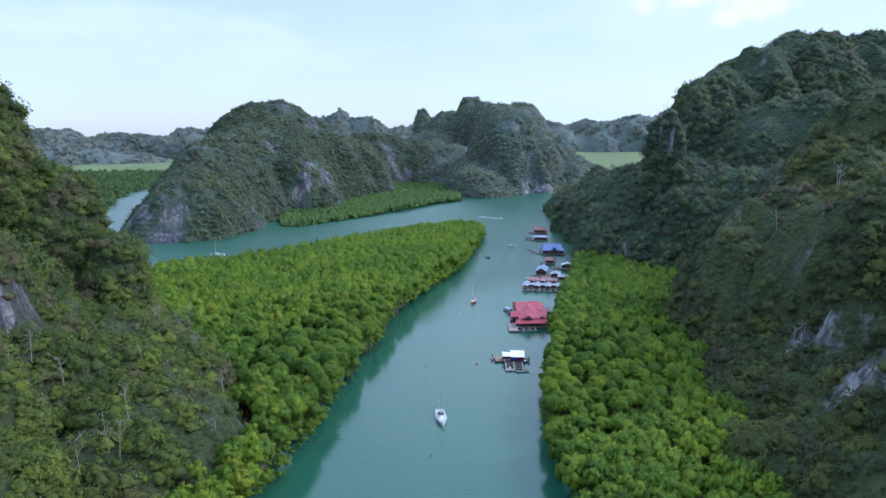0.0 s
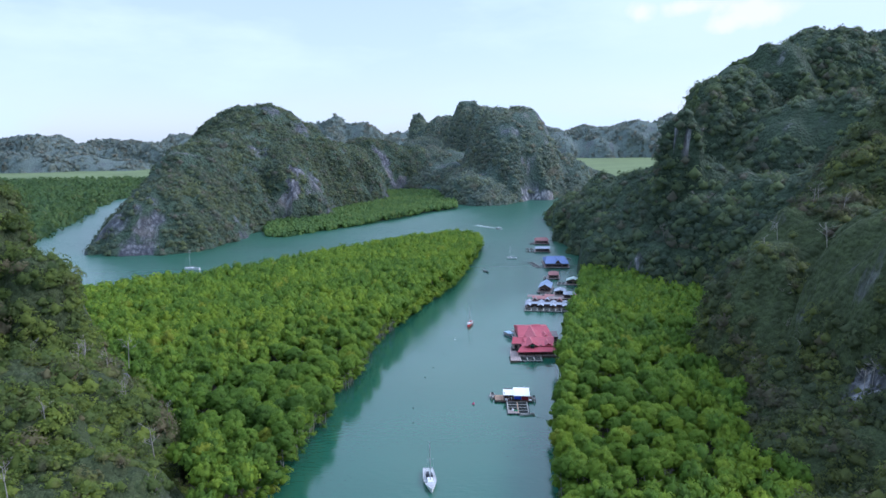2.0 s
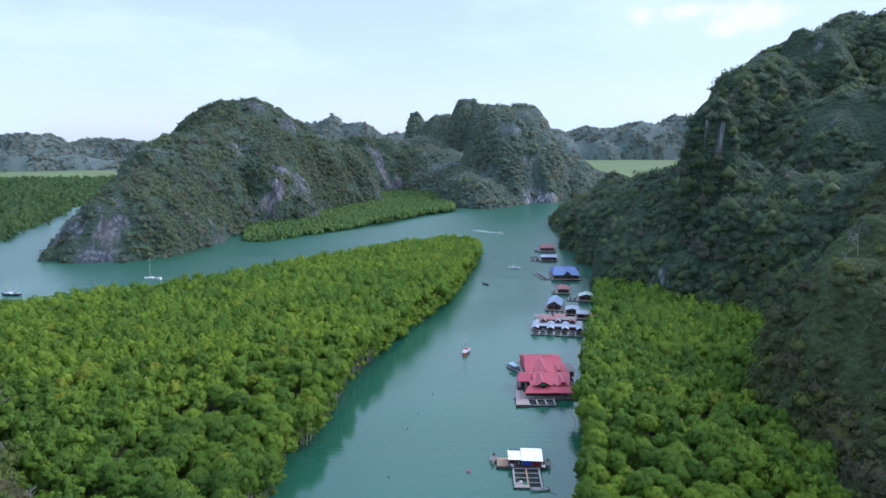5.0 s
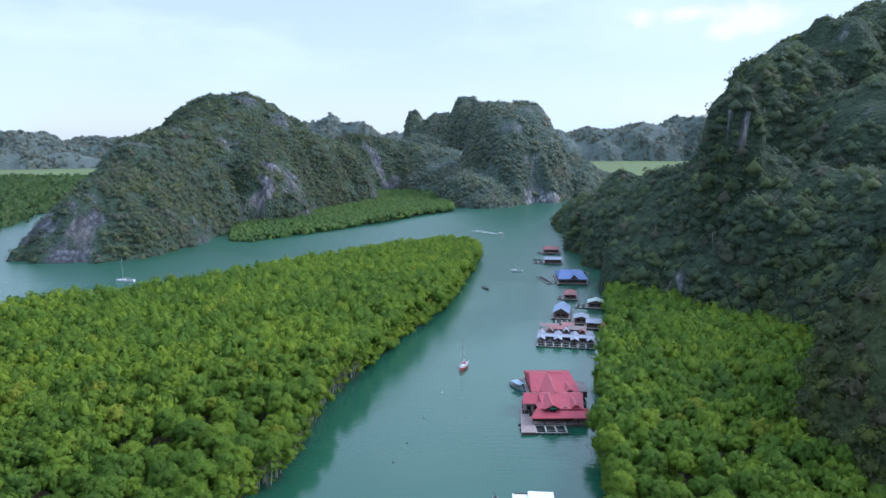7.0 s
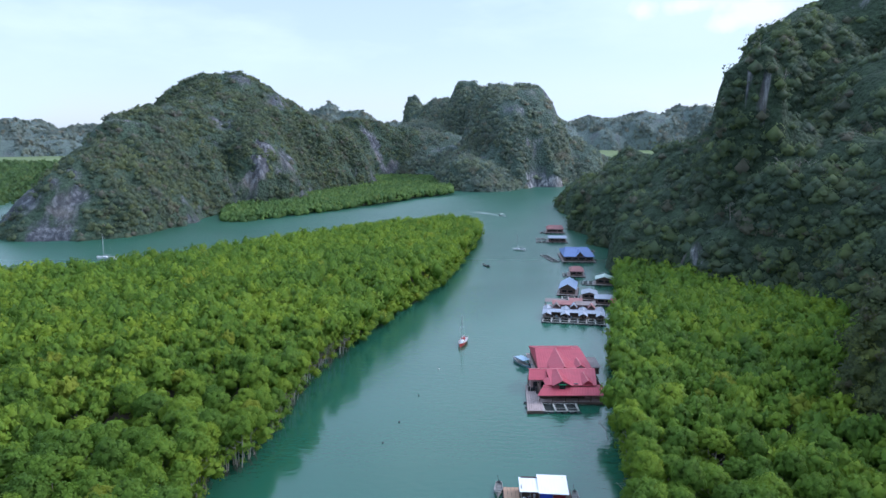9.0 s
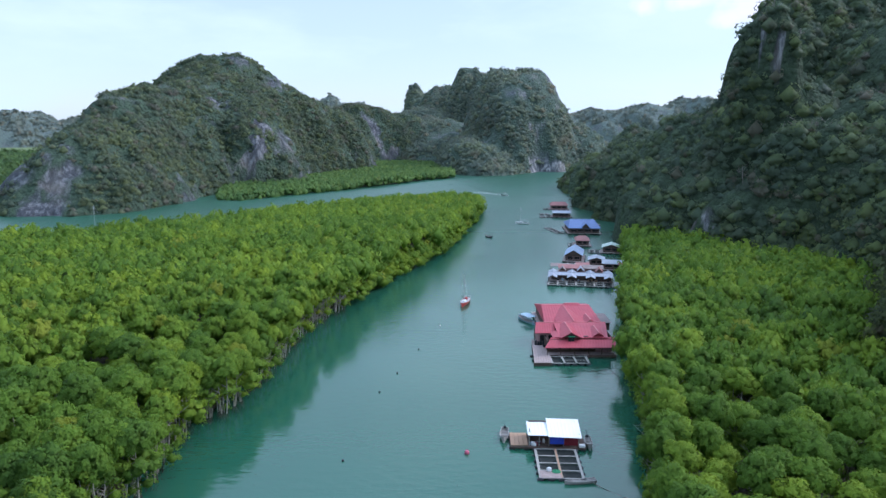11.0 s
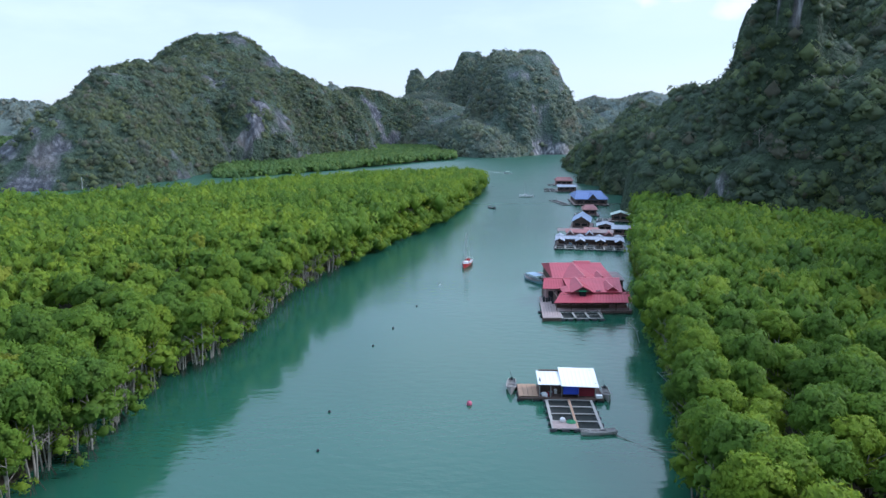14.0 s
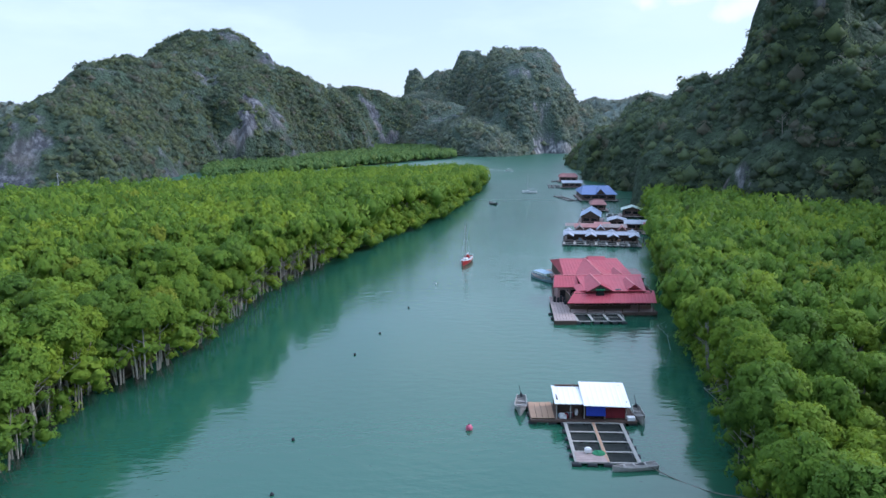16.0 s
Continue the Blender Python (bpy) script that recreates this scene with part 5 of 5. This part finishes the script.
# ---- red-roofed floating restaurant ----
def restaurant():
    R = new("floating_restaurant")
    R.matrix_basis = pose(0, 0, 0)
    planks(R, MAT_DECK, 30.2, 34.0, 292.8, 309.5, 0.7, 0.55, skew=-5.5)
    planks(R, MAT_DECK, 34.0, 49.6, 298.0, 312.0, 0.66, 0.6, "x")
    planks(R, MAT_DECK, 35.2, 50.6, 312.2, 335.0, 0.66, 0.8, "x")
    boxes("deck_fascia", MAT_WALL, R, (30.1, 34.0, 292.6, 292.8, 0.0, 0.72))
    boxes("deck_fascia", MAT_WALL, R, (43.2, 49.7, 297.8, 298.0, 0.1, 0.68))
    boxes("deck_fascia", MAT_WALL, R, (49.6, 49.8, 298, 312, 0.1, 0.68))
    drums(R, 30.6, 33.6, 293.2, 299, 2.2)
    drums(R, 43.5, 49.2, 298.4, 311, 2.2)
    cage(R, 34.3, 42.4, 292.9, 297.4, 3, 1, z=0.6, w=0.22)
    posts(R, MAT_BEAM, [(42.3, 292.9), (39.6, 292.9), (42.3, 297.2), (39.6, 297.2), (37.0, 292.9)], 0.5, 1.3, 0.05)
    boxes("hand_rail", MAT_BEAM, R, (37.0, 42.3, 292.86, 292.94, 1.22, 1.3))
    boxes("hand_rail", MAT_BEAM, R, (42.26, 42.34, 292.9, 297.2, 1.22, 1.3))
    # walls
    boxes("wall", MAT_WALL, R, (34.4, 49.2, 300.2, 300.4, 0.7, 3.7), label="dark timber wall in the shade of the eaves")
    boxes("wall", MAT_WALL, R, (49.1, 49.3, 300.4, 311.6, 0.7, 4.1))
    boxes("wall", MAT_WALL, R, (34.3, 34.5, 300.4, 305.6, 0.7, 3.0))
    boxes("wall", MAT_WALL_PINK, R, (33.0, 37.2, 305.8, 306.0, 0.7, 3.8), label="pinkish board wall")
    boxes("wall", MAT_WALL_PINK, R, (32.9, 33.1, 306.0, 311.6, 0.7, 3.7), label="pinkish board wall")
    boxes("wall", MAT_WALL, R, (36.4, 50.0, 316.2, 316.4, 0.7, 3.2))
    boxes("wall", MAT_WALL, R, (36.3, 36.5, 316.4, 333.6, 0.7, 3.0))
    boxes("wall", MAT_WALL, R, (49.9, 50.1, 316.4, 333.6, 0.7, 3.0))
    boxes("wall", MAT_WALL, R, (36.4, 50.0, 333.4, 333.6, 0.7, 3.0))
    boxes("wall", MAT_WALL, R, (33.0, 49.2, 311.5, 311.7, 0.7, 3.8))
    for x in (35.2, 37.5, 39.8, 42.1, 44.4, 46.7):
        window(R, x, x + 1.6, 300.2, 1.5, 2.5)
    for x in (33.3, 35.3):
        window(R, x, x + 1.5, 305.8, 1.6, 3.0)
    for x in (36.8, 38.8):
        window(R, x, x + 1.5, 316.2, 1.7, 2.8)
    boxes("lower_wall", MAT_WALL_PINK, R, (45.4, 49.1, 300.02, 300.18, 0.7, 1.4))
    posts(R, MAT_WALL, [(x, 298.2) for x in (33.9, 37.0, 40.2, 43.4, 46.4, 49.0)], 0.66, 2.7, 0.08)
    posts(R, MAT_WALL, [(32.2, 306.2), (32.4, 309.0)], 0.7, 3.5, 0.08)
    # front lean-to
    sheet("lean_to_roof", MAT_RED_ROOF, R, [(33.2, 297.5, 2.55), (49.6, 297.5, 2.55), (49.8, 301.0, 3.95), (35.2, 301.0, 3.95)], 0.1, ribs=24, label="long red metal lean-to roof")
    # front wing, its left bay set back
    sheet("roof_slope", MAT_RED_ROOF, R, [(32.0, 305.2, 3.65), (37.0, 305.2, 3.65), (37.0, 309.6, 5.0), (32.8, 309.6, 5.0)], 0.1, ribs=8)
    sheet("roof_slope", MAT_RED_ROOF, R, [(37.0, 300.3, 4.05), (48.2, 300.3, 4.05), (49.8, 309.6, 5.0), (37.0, 309.6, 5.0)], 0.1, ribs=16)
    sheet("roof_slope", MAT_RED_ROOF, R, [(50.0, 314.2, 3.5), (32.8, 314.2, 3.5), (32.8, 309.6, 5.0), (49.8, 309.6, 5.0)], 0.1, ribs=24)
    boxes("ridge_cap", MAT_RED_TRIM, R, (32.8, 49.8, 309.45, 309.75, 4.94, 5.08))
    sheet("side_slope", MAT_RED_ROOF, R, [(35.6, 301.0, 3.9), (35.6, 305.2, 3.9), (37.4, 305.2, 4.5), (37.4, 300.4, 4.2)], 0.1)
    # entrance gable with its dark loft opening
    gable_y(R, MAT_RED_ROOF, 37.2, 42.0, 299.6, 308.5, 4.2, 5.5, ribs=8, wall=MAT_WALL)
    boxes("loft_opening", MAT_GLASS, R, (38.9, 40.3, 299.55, 299.75, 3.2, 4.8), label="dark loft opening")
    boxes("sign_board", MAT_GREEN_TRIM, R, (38.8, 40.4, 299.4, 299.5, 4.4, 4.65), label="small green board under the gable")
    # small hip gable and roof hatch
    gable_y(R, MAT_RED_ROOF, 44.9, 47.4, 300.6, 307.0, 4.3, 5.1, ribs=5, wall=MAT_RED_ROOF)
    boxes("roof_hatch", MAT_GLASS, R, (42.7, 43.7, 300.7, 301.3, 4.12, 4.24), label="dark open hatch in the roof")
    # rear hall
    gable_x(R, MAT_RED_ROOF, 35.9, 50.4, 315.6, 334.6, 3.1, 4.8, yr=327.0, ribs=20, hip=0.8)
    gable_y(R, MAT_RED_ROOF, 38.8, 46.0, 311.0, 327.0, 3.5, 4.95, ribs=14)
    gable_x(R, MAT_RED_ROOF, 43.0, 47.0, 325.0, 330.0, 4.3, 5.15, ribs=6)
    gable_y(R, MAT_RED_ROOF, 45.8, 48.8, 314.6, 320.5, 3.2, 4.2, ribs=5, wall=MAT_WALL_PINK)
    boxes("side_shed", MAT_WALL, R, (50.2, 52.8, 317.0, 324.0, 0.7, 2.7), label="dark lean-to shed at the side")
    sheet("shed_roof", MAT_BROWN_ROOF, R, [(50.1, 316.6, 2.75), (53.2, 316.6, 2.75), (53.2, 324.4, 3.1), (50.1, 324.4, 3.1)], 0.08)
    return tagged(R, "floating restaurant with red metal roofs on a timber deck", "restaurant", "floating buildings")


restaurant()
# drum shapes stand in for small dark objects of unknown kind
for k, (x, y, h) in enumerate(((32.3, 305.4, 1.1), (32.9, 305.2, 0.9), (33.5, 305.4, 1.2), (34.1, 305.2, 1.0), (34.0, 303.6, 0.7))):
    b = bmesh.new()
    bmesh.ops.create_cone(b, cap_ends=True, segments=14, radius1=0.27, radius2=0.25, depth=h, matrix=Matrix.Translation((0, 0, h / 2)))
    bmesh.ops.bevel(b, geom=b.edges[:], offset=0.03, segments=1, affect="EDGES")
    drum = part("dark_deck_object", b, MAT_DRUM)
    drum.location = (x, y, 0.72)
    tagged(drum, "unidentified dark upright object on the restaurant deck, built as a drum", "drum", "drums on the deck")
open_boat(33.0, 327.6, 30, 7.6, 2.4, MAT_BOAT_BLUE, "pale blue ferry boat with a flat awning", awning=MAT_BOAT_BLUE, name="ferry_boat")


# ---- grey-roofed fish farm and its neighbours ----
def grey_farm():
    G = new("fish_farm")
    G.matrix_basis = pose(46.0, 373.0, 0, 0, 0, -11)
    planks(G, MAT_DECK, 0, 21.5, 2.4, 20.5, 0.55, 0.8, "x")
    cage(G, 0.2, 21.2, -3.4, 2.3, 7, 2, z=0.5)
    drums(G, 0.3, 21, 0.3, 20, 2.6)
    boxes("wall", MAT_WALL, G, (1.0, 20.8, 4.4, 4.6, 0.6, 2.6), label="dark open-fronted timber wall")
    posts(G, MAT_WALL, [(0.2 + k * 3.4, 0.3) for k in range(7)], 0.55, 2.4, 0.09)
    gable_x(G, MAT_GREY_ROOF, 0, 21.4, 2.6, 6.4, 2.5, 3.2, ribs=20)
    for x in (-0.2, 6.2, 12.4, 18.4):
        gable_y(G, MAT_GREY_ROOF, x, x + 3.2, -0.6, 10.6, 2.3, 3.05, ribs=8, wall=MAT_WALL)
    for x, mat in ((3.3, MAT_BROWN_ROOF), (9.5, MAT_GREY_ROOF), (15.7, MAT_RUST_ROOF)):
        gable_y(G, mat, x, x + 2.6, 8.2, 12.0, 2.9, 4.1, ribs=4, wall=MAT_WALL)
        cage(G, x + 0.1, x + 2.5, -0.4, 2.4, 1, 1, z=0.62, w=0.12)
    r = random.Random(12)
    for k in range(16):
        x, y = r.uniform(0.6, 20), r.uniform(2.6, 3.6)
        boxes("crate", r.choice((MAT_BOAT_WHITE, MAT_BOAT_DARK, MAT_BOAT_BLUE, MAT_DECK_TAN)), G, (x, x + r.uniform(0.4, 0.9), y, y + r.uniform(0.4, 0.8), 0.57, 0.57 + r.uniform(0.3, 0.8)))
    sheet("roof", MAT_RUST_ROOF, G, [(3.0, 10.6, 3.3), (11.0, 10.6, 3.3), (11.0, 14.6, 3.9), (3.0, 14.6, 3.9)], 0.09, ribs=9, label="faded pink-brown metal roof")
    sheet("roof", MAT_BROWN_ROOF, G, [(11.4, 10.2, 3.5), (18.6, 10.2, 3.5), (18.6, 14.4, 4.0), (11.4, 14.4, 4.0)], 0.09, ribs=8, label="weathered brown metal roof")
    sheet("roof", MAT_BROWN_ROOF, G, [(0.2, 15.0, 3.0), (8.0, 15.0, 3.0), (8.0, 19.4, 3.3), (0.2, 19.4, 3.3)], 0.09, ribs=8)
    sheet("roof", MAT_RUST_ROOF, G, [(9.0, 15.0, 3.4), (14.0, 15.0, 3.4), (14.0, 19.5, 3.8), (9.0, 19.5, 3.8)], 0.09, ribs=5, label="rust-red metal roof")
    posts(G, MAT_WALL, [(x, y) for x in (0.5, 7.6, 13.6) for y in (15.2, 19.2)], 0.55, 3.0, 0.09)
    boxes("wall", MAT_WALL_PINK, G, (3.2, 18.4, 14.0, 14.2, 0.6, 3.3), label="pinkish board wall")
    return tagged(G, "floating fish farm with grey zinc gables over net cages", "fish farm", "floating buildings")


def hut(x, y, turn, w, d, ze, zr, roof, wall, label, axis="x", hip=0.0, cages=None, wing=None, name="floating_hut"):
    H = new(name)
    H.matrix_basis = pose(x, y, 0, 0, 0, turn)
    planks(H, MAT_DECK, -1.0, w + 1.0, -1.4, d + 1.0, 0.5, 0.7, "x")
    drums(H, -0.7, w + 0.7, -1.0, d + 0.6, 2.6)
    for e in ((0.2, w - 0.2, 0.5, 0.65, 0.5, ze + 0.1), (0.2, w - 0.2, d - 0.65, d - 0.5, 0.5, ze + 0.1), (0.2, 0.35, 0.65, d - 0.65, 0.5, ze + 0.1), (w - 0.35, w - 0.2, 0.65, d - 0.65, 0.5, ze + 0.1)):
        boxes("wall", wall, H, e)
    n = max(2, int(w / 3))
    for k in range(n):
        xa = 0.6 + (w - 1.2) * k / n
        window(H, xa + 0.2, xa + (w - 1.2) / n - 0.3, 0.5, 1.1, min(2.2, ze - 0.4))
    posts(H, MAT_WALL, [(0.1 + (w - 0.2) * k / n, -0.6) for k in range(n + 1)], 0.5, ze - 0.05, 0.07)
    if axis == "x":
        gable_x(H, roof, -0.5, w + 0.5, -0.8, d + 0.5, ze, zr, ribs=int(w), hip=hip)
    else:
        gable_y(H, roof, -0.5, w + 0.5, -0.8, d + 0.5, ze, zr, ribs=int(d), wall=wall)
    if wing:
        gable_y(H, roof, w * 0.38, w * 0.68, -1.2, d * 0.5, ze + 0.2, ze + (zr - ze) * 0.85, ribs=4, wall=wall)
    if cages:
        cage(H, *cages)
    return tagged(H, label, "floating house", "floating buildings")


grey_farm()
hut(58.6, 410.0, -14, 6.2, 13.0, 2.8, 4.9, MAT_PALE_BLUE, MAT_WALL, "floating hut with a pale blue gabled roof", "y")
hut(69.5, 394.0, -12, 7.0, 6.5, 2.7, 3.5, MAT_GREY_ROOF, MAT_WALL, "floating shed with a pale zinc roof", "x")
hut(66.0, 401.5, -12, 5.5, 6.0, 2.6, 3.5, MAT_GREY_ROOF, MAT_WALL, "floating shed with a low grey roof", "y")
hut(74.2, 388.0, -12, 4.0, 5.5, 2.6, 3.4, MAT_RED_ROOF, MAT_WALL, "small floating shed with a red roof", "x")
hut(77.5, 428.0, -14, 7.0, 6.0, 2.7, 4.0, MAT_PALE_GREEN, MAT_WALL, "dark floating shelter with a pale green gabled roof", "y", cages=(-5.5, -1.2, -1.0, 6.0, 2, 2))
hut(69.8, 445.0, -8, 5.6, 8.0, 2.7, 4.3, MAT_RUST_ROOF, MAT_WALL, "floating hut with a rust-red hipped roof", "x", hip=1.6, cages=(-3.0, -1.2, -1.0, 6.0, 1, 2))
hut(73.4, 480.0, -4, 14.8, 22.0, 3.0, 6.0, MAT_BLUE_ROOF, MAT_WALL, "large floating restaurant with a blue metal roof", "x", hip=2.0, wing=True, name="blue_restaurant")
hut(75.5, 541.0, -6, 10.0, 8.0, 2.8, 3.8, MAT_GREY_ROOF, MAT_WALL, "low floating fish hut with a pale roof", "x", cages=(-7.0, -1.2, -1.5, 5.0, 2, 2))
hut(80.2, 578.0, -6, 10.5, 9.0, 3.0, 4.8, MAT_RUST_ROOF, MAT_WALL_PINK, "floating hut with a dull red roof and white front", "x", hip=1.5, cages=(-4.0, -1.2, -1.5, 5.0, 1, 2))


def raft(x, y, turn, w, d, cols, rows, label):
    T = new("cage_raft")
    T.matrix_basis = pose(x, y, 0, 0, 0, turn)
    cage(T, 0, w, 0, d, cols, rows)
    posts(T, MAT_BEAM, [(0, 0), (w, 0), (0, d), (w, d)], 0.4, 1.5, 0.06)
    return tagged(T, label, "cage raft", "fish cage rafts")


raft(67.6, 480.0, 10, 3.4, 19.0, 1, 6, "long narrow raft of net cages beside the blue restaurant")
raft(80.5, 406.0, -14, 8.0, 9.0, 2, 3, "raft of dark net cages beside the sheds")
raft(88.0, 508.0, -6, 7.0, 5.0, 2, 1, "small raft of net cages by the blue restaurant")
raft(58.0, 400.5, -9, 5.0, 6.0, 2, 2, "cluttered raft of net cages with poles")
raft(70.0, 552.0, -4, 5.0, 5.0, 2, 2, "raft of net cages beside the low hut")

# ---- boats on the river ----
sailing_boat(-0.2, 201.3, 186, 11.0, 11.5, MAT_BOAT_WHITE, "white sailing boat with bare mast anchored in the river", canopy=MAT_BOAT_DARK)
sailing_boat(16.9, 346.3, 165, 8.0, 9.5, MAT_BOAT_RED, "red-hulled sailing boat with a white deck and bare mast", canopy=MAT_BOAT_RED)
sailing_boat(-163.0, 491.5, 84, 10.5, 13.0, MAT_BOAT_WHITE, "white sailing boat anchored in the back channel")
sailing_boat(-223.0, 453.0, 80, 11.5, 13.0, MAT_BOAT_DARK, "dark-hulled sailing boat anchored in the back channel")
sailing_boat(54.5, 515.0, 70, 7.5, 9.0, MAT_BOAT_WHITE, "small white sailing boat anchored off the floating huts")
open_boat(33.0, 470.0, 30, 5.5, 1.5, MAT_BOAT_DARK, "dark narrow longtail boat on the river", name="longtail_boat")
open_boat(60.0, 668.0, -140, 7.0, 2.2, MAT_BOAT_WHITE, "white motorboat under way near the bend", awning=MAT_BOAT_WHITE, name="motorboat")


def wake(x, y, turn, length, label):
    """Two thin foam trails that spread behind a boat."""
    b = bmesh.new()
    for side in (-1, 1):
        prev = None
        for k in range(24):
            t = k / 23
            cx = side * (0.4 + 2.4 * t) + 0.3 * noise.noise(Vector((k * 0.7, side, 0)))
            w = 0.35 + 0.25 * t + 0.2 * noise.noise(Vector((k, side * 3, 1)))
            pair = (b.verts.new((cx - w, -t * length, 0.03 + 0.02 * math.sin(k))), b.verts.new((cx + w, -t * length, 0.03)))
            if prev:
                b.faces.new((prev[0], prev[1], pair[1], pair[0]))
            prev = pair
    ob = part("wake", b, MAT_FOAM)
    ob.matrix_basis = pose(x, y, 0, 0, 0, turn)
    tagged(ob, label, "wake", kind="stuff")


wake(61.0, 671.0, -140, 34, "white foam wake trailing behind the motorboat")


def buoy(x, y, r, mat, label):
    b = bmesh.new()
    bmesh.ops.create_uvsphere(b, u_segments=16, v_segments=10, radius=r)
    for v in b.verts:
        v.co.z = v.co.z * 1.12 + r * 0.45
    B = part("buoy", b, mat)
    B.location = (x, y, 0)
    c = bmesh.new()
    stem(c, (0, 0, r * 1.4), (0, 0, r * 1.85), r * 0.22, r * 0.16, 8)
    part("lifting_eye", c, MAT_DRUM, B)
    tagged(B, label, "buoy", "mooring buoys")


buoy(13.6, 251.8, 0.4, MAT_BUOY_PINK, "round pink mooring buoy floating in the river")
for x, y in ((4.3, 304.1), (0.2, 288.2), (-2.7, 277.7), (-6.1, 249.4), (-5.7, 238.0), (-3.1, 177.4), (28.7, 380.7), (41.0, 569.0), (23.4, 378.3)):
    buoy(x, y, 0.19, MAT_DRUM, "small dark float bobbing in the river")
buoy(9.4, 323.4, 0.22, MAT_BOAT_WHITE, "small white float bobbing in the river")

rope = bmesh.new()
for k in range(12):
    a, c = Vector((31.2, 242.6, 0.4)), Vector((41.0, 233.0, 2.2))
    t0, t1 = k / 12, (k + 1) / 12
    stem(rope, a.lerp(c, t0) - Vector((0, 0, 1.2 * math.sin(math.pi * t0))), a.lerp(c, t1) - Vector((0, 0, 1.2 * math.sin(math.pi * t1))), 0.05, 0.05, 5)
tagged(part("mooring_rope", rope, MAT_ROPE), "slack grey rope mooring the fish farm to the bank", "rope")


# ---- bare trees ----
def bare_tree(x, y, z, h, seed, lean=0.0, label="leafless grey tree standing among the green wood"):
    r = random.Random(seed)
    tree = new("bare_tree")
    tree.location = (x, y, z)
    t = bmesh.new()
    l = bmesh.new()
    a = r.uniform(0, 6.28)
    mid = Vector((math.cos(a) * h * 0.05 + lean * h * 0.25, math.sin(a) * h * 0.05, h * 0.45))
    top = Vector((mid.x * 1.6 + lean * h * 0.3, mid.y * 1.5, h * 0.8))
    stem(t, (0, 0, -1.0), mid, h * 0.015, h * 0.011)
    stem(t, mid, top, h * 0.011, h * 0.006)

    def limb(p, d, length, rad, level):
        q = p + d * length
        stem(l, p, q, rad, rad * 0.5, 4)
        if level:
            for _ in range(3):
                n = (d + Vector((r.uniform(-0.8, 0.8), r.uniform(-0.8, 0.8), r.uniform(-0.3, 0.7)))).normalized()
                limb(p.lerp(q, r.uniform(0.4, 1.0)), n, length * r.uniform(0.45, 0.7), rad * 0.55, level - 1)

    for k in range(7):
        b0 = mid.lerp(top, r.uniform(-0.4, 1.0))
        a = r.uniform(0, 6.28)
        limb(b0, Vector((math.cos(a), math.sin(a), r.uniform(0.3, 1.0))).normalized(), h * r.uniform(0.16, 0.28), h * 0.006, 2)
    part("trunk", t, MAT_DEADWOOD, tree)
    tagged(part("bare_crown", l, MAT_DEADWOOD, tree), kind="stuff")
    return tagged(tree, label, "tree", "leafless trees")


_b = random.Random(3)
for k in range(46):
    if k % 2:
        px, py = _b.uniform(-105, -55), _b.uniform(135, 238)
    else:
        px, py = _b.uniform(88, 150), _b.uniform(190, 290)
    pz = float(hill_height(np.array([px]), np.array([py]))[0])
    if pz > 5:
        bare_tree(px, py, pz, _b.uniform(6, 10), 60 + k)
for k in range(16):
    px, py = _b.uniform(128, 205), _b.uniform(392, 440)
    pz = float(hill_height(np.array([px]), np.array([py]))[0])
    if pz > 8:
        bare_tree(px, py, pz, _b.uniform(7, 11), 130 + k, label="leafless pale tree standing on the dark wooded slope")
bare_tree(46.0, 279.0, 0.3, 4.6, 200, -0.9, "fallen grey branches leaning over the water's edge")
bare_tree(43.5, 252.0, 0.3, 5.5, 201, -0.9, "fallen grey branches leaning over the water's edge")
for k, (px, py) in enumerate(((-27.5, 292), (-30.5, 268), (-34, 258), (-23.5, 318))):
    bare_tree(px, py, 0.2, 6.5, 210 + k, 0.2, "pale bare mangrove stems leaning out from the bank")
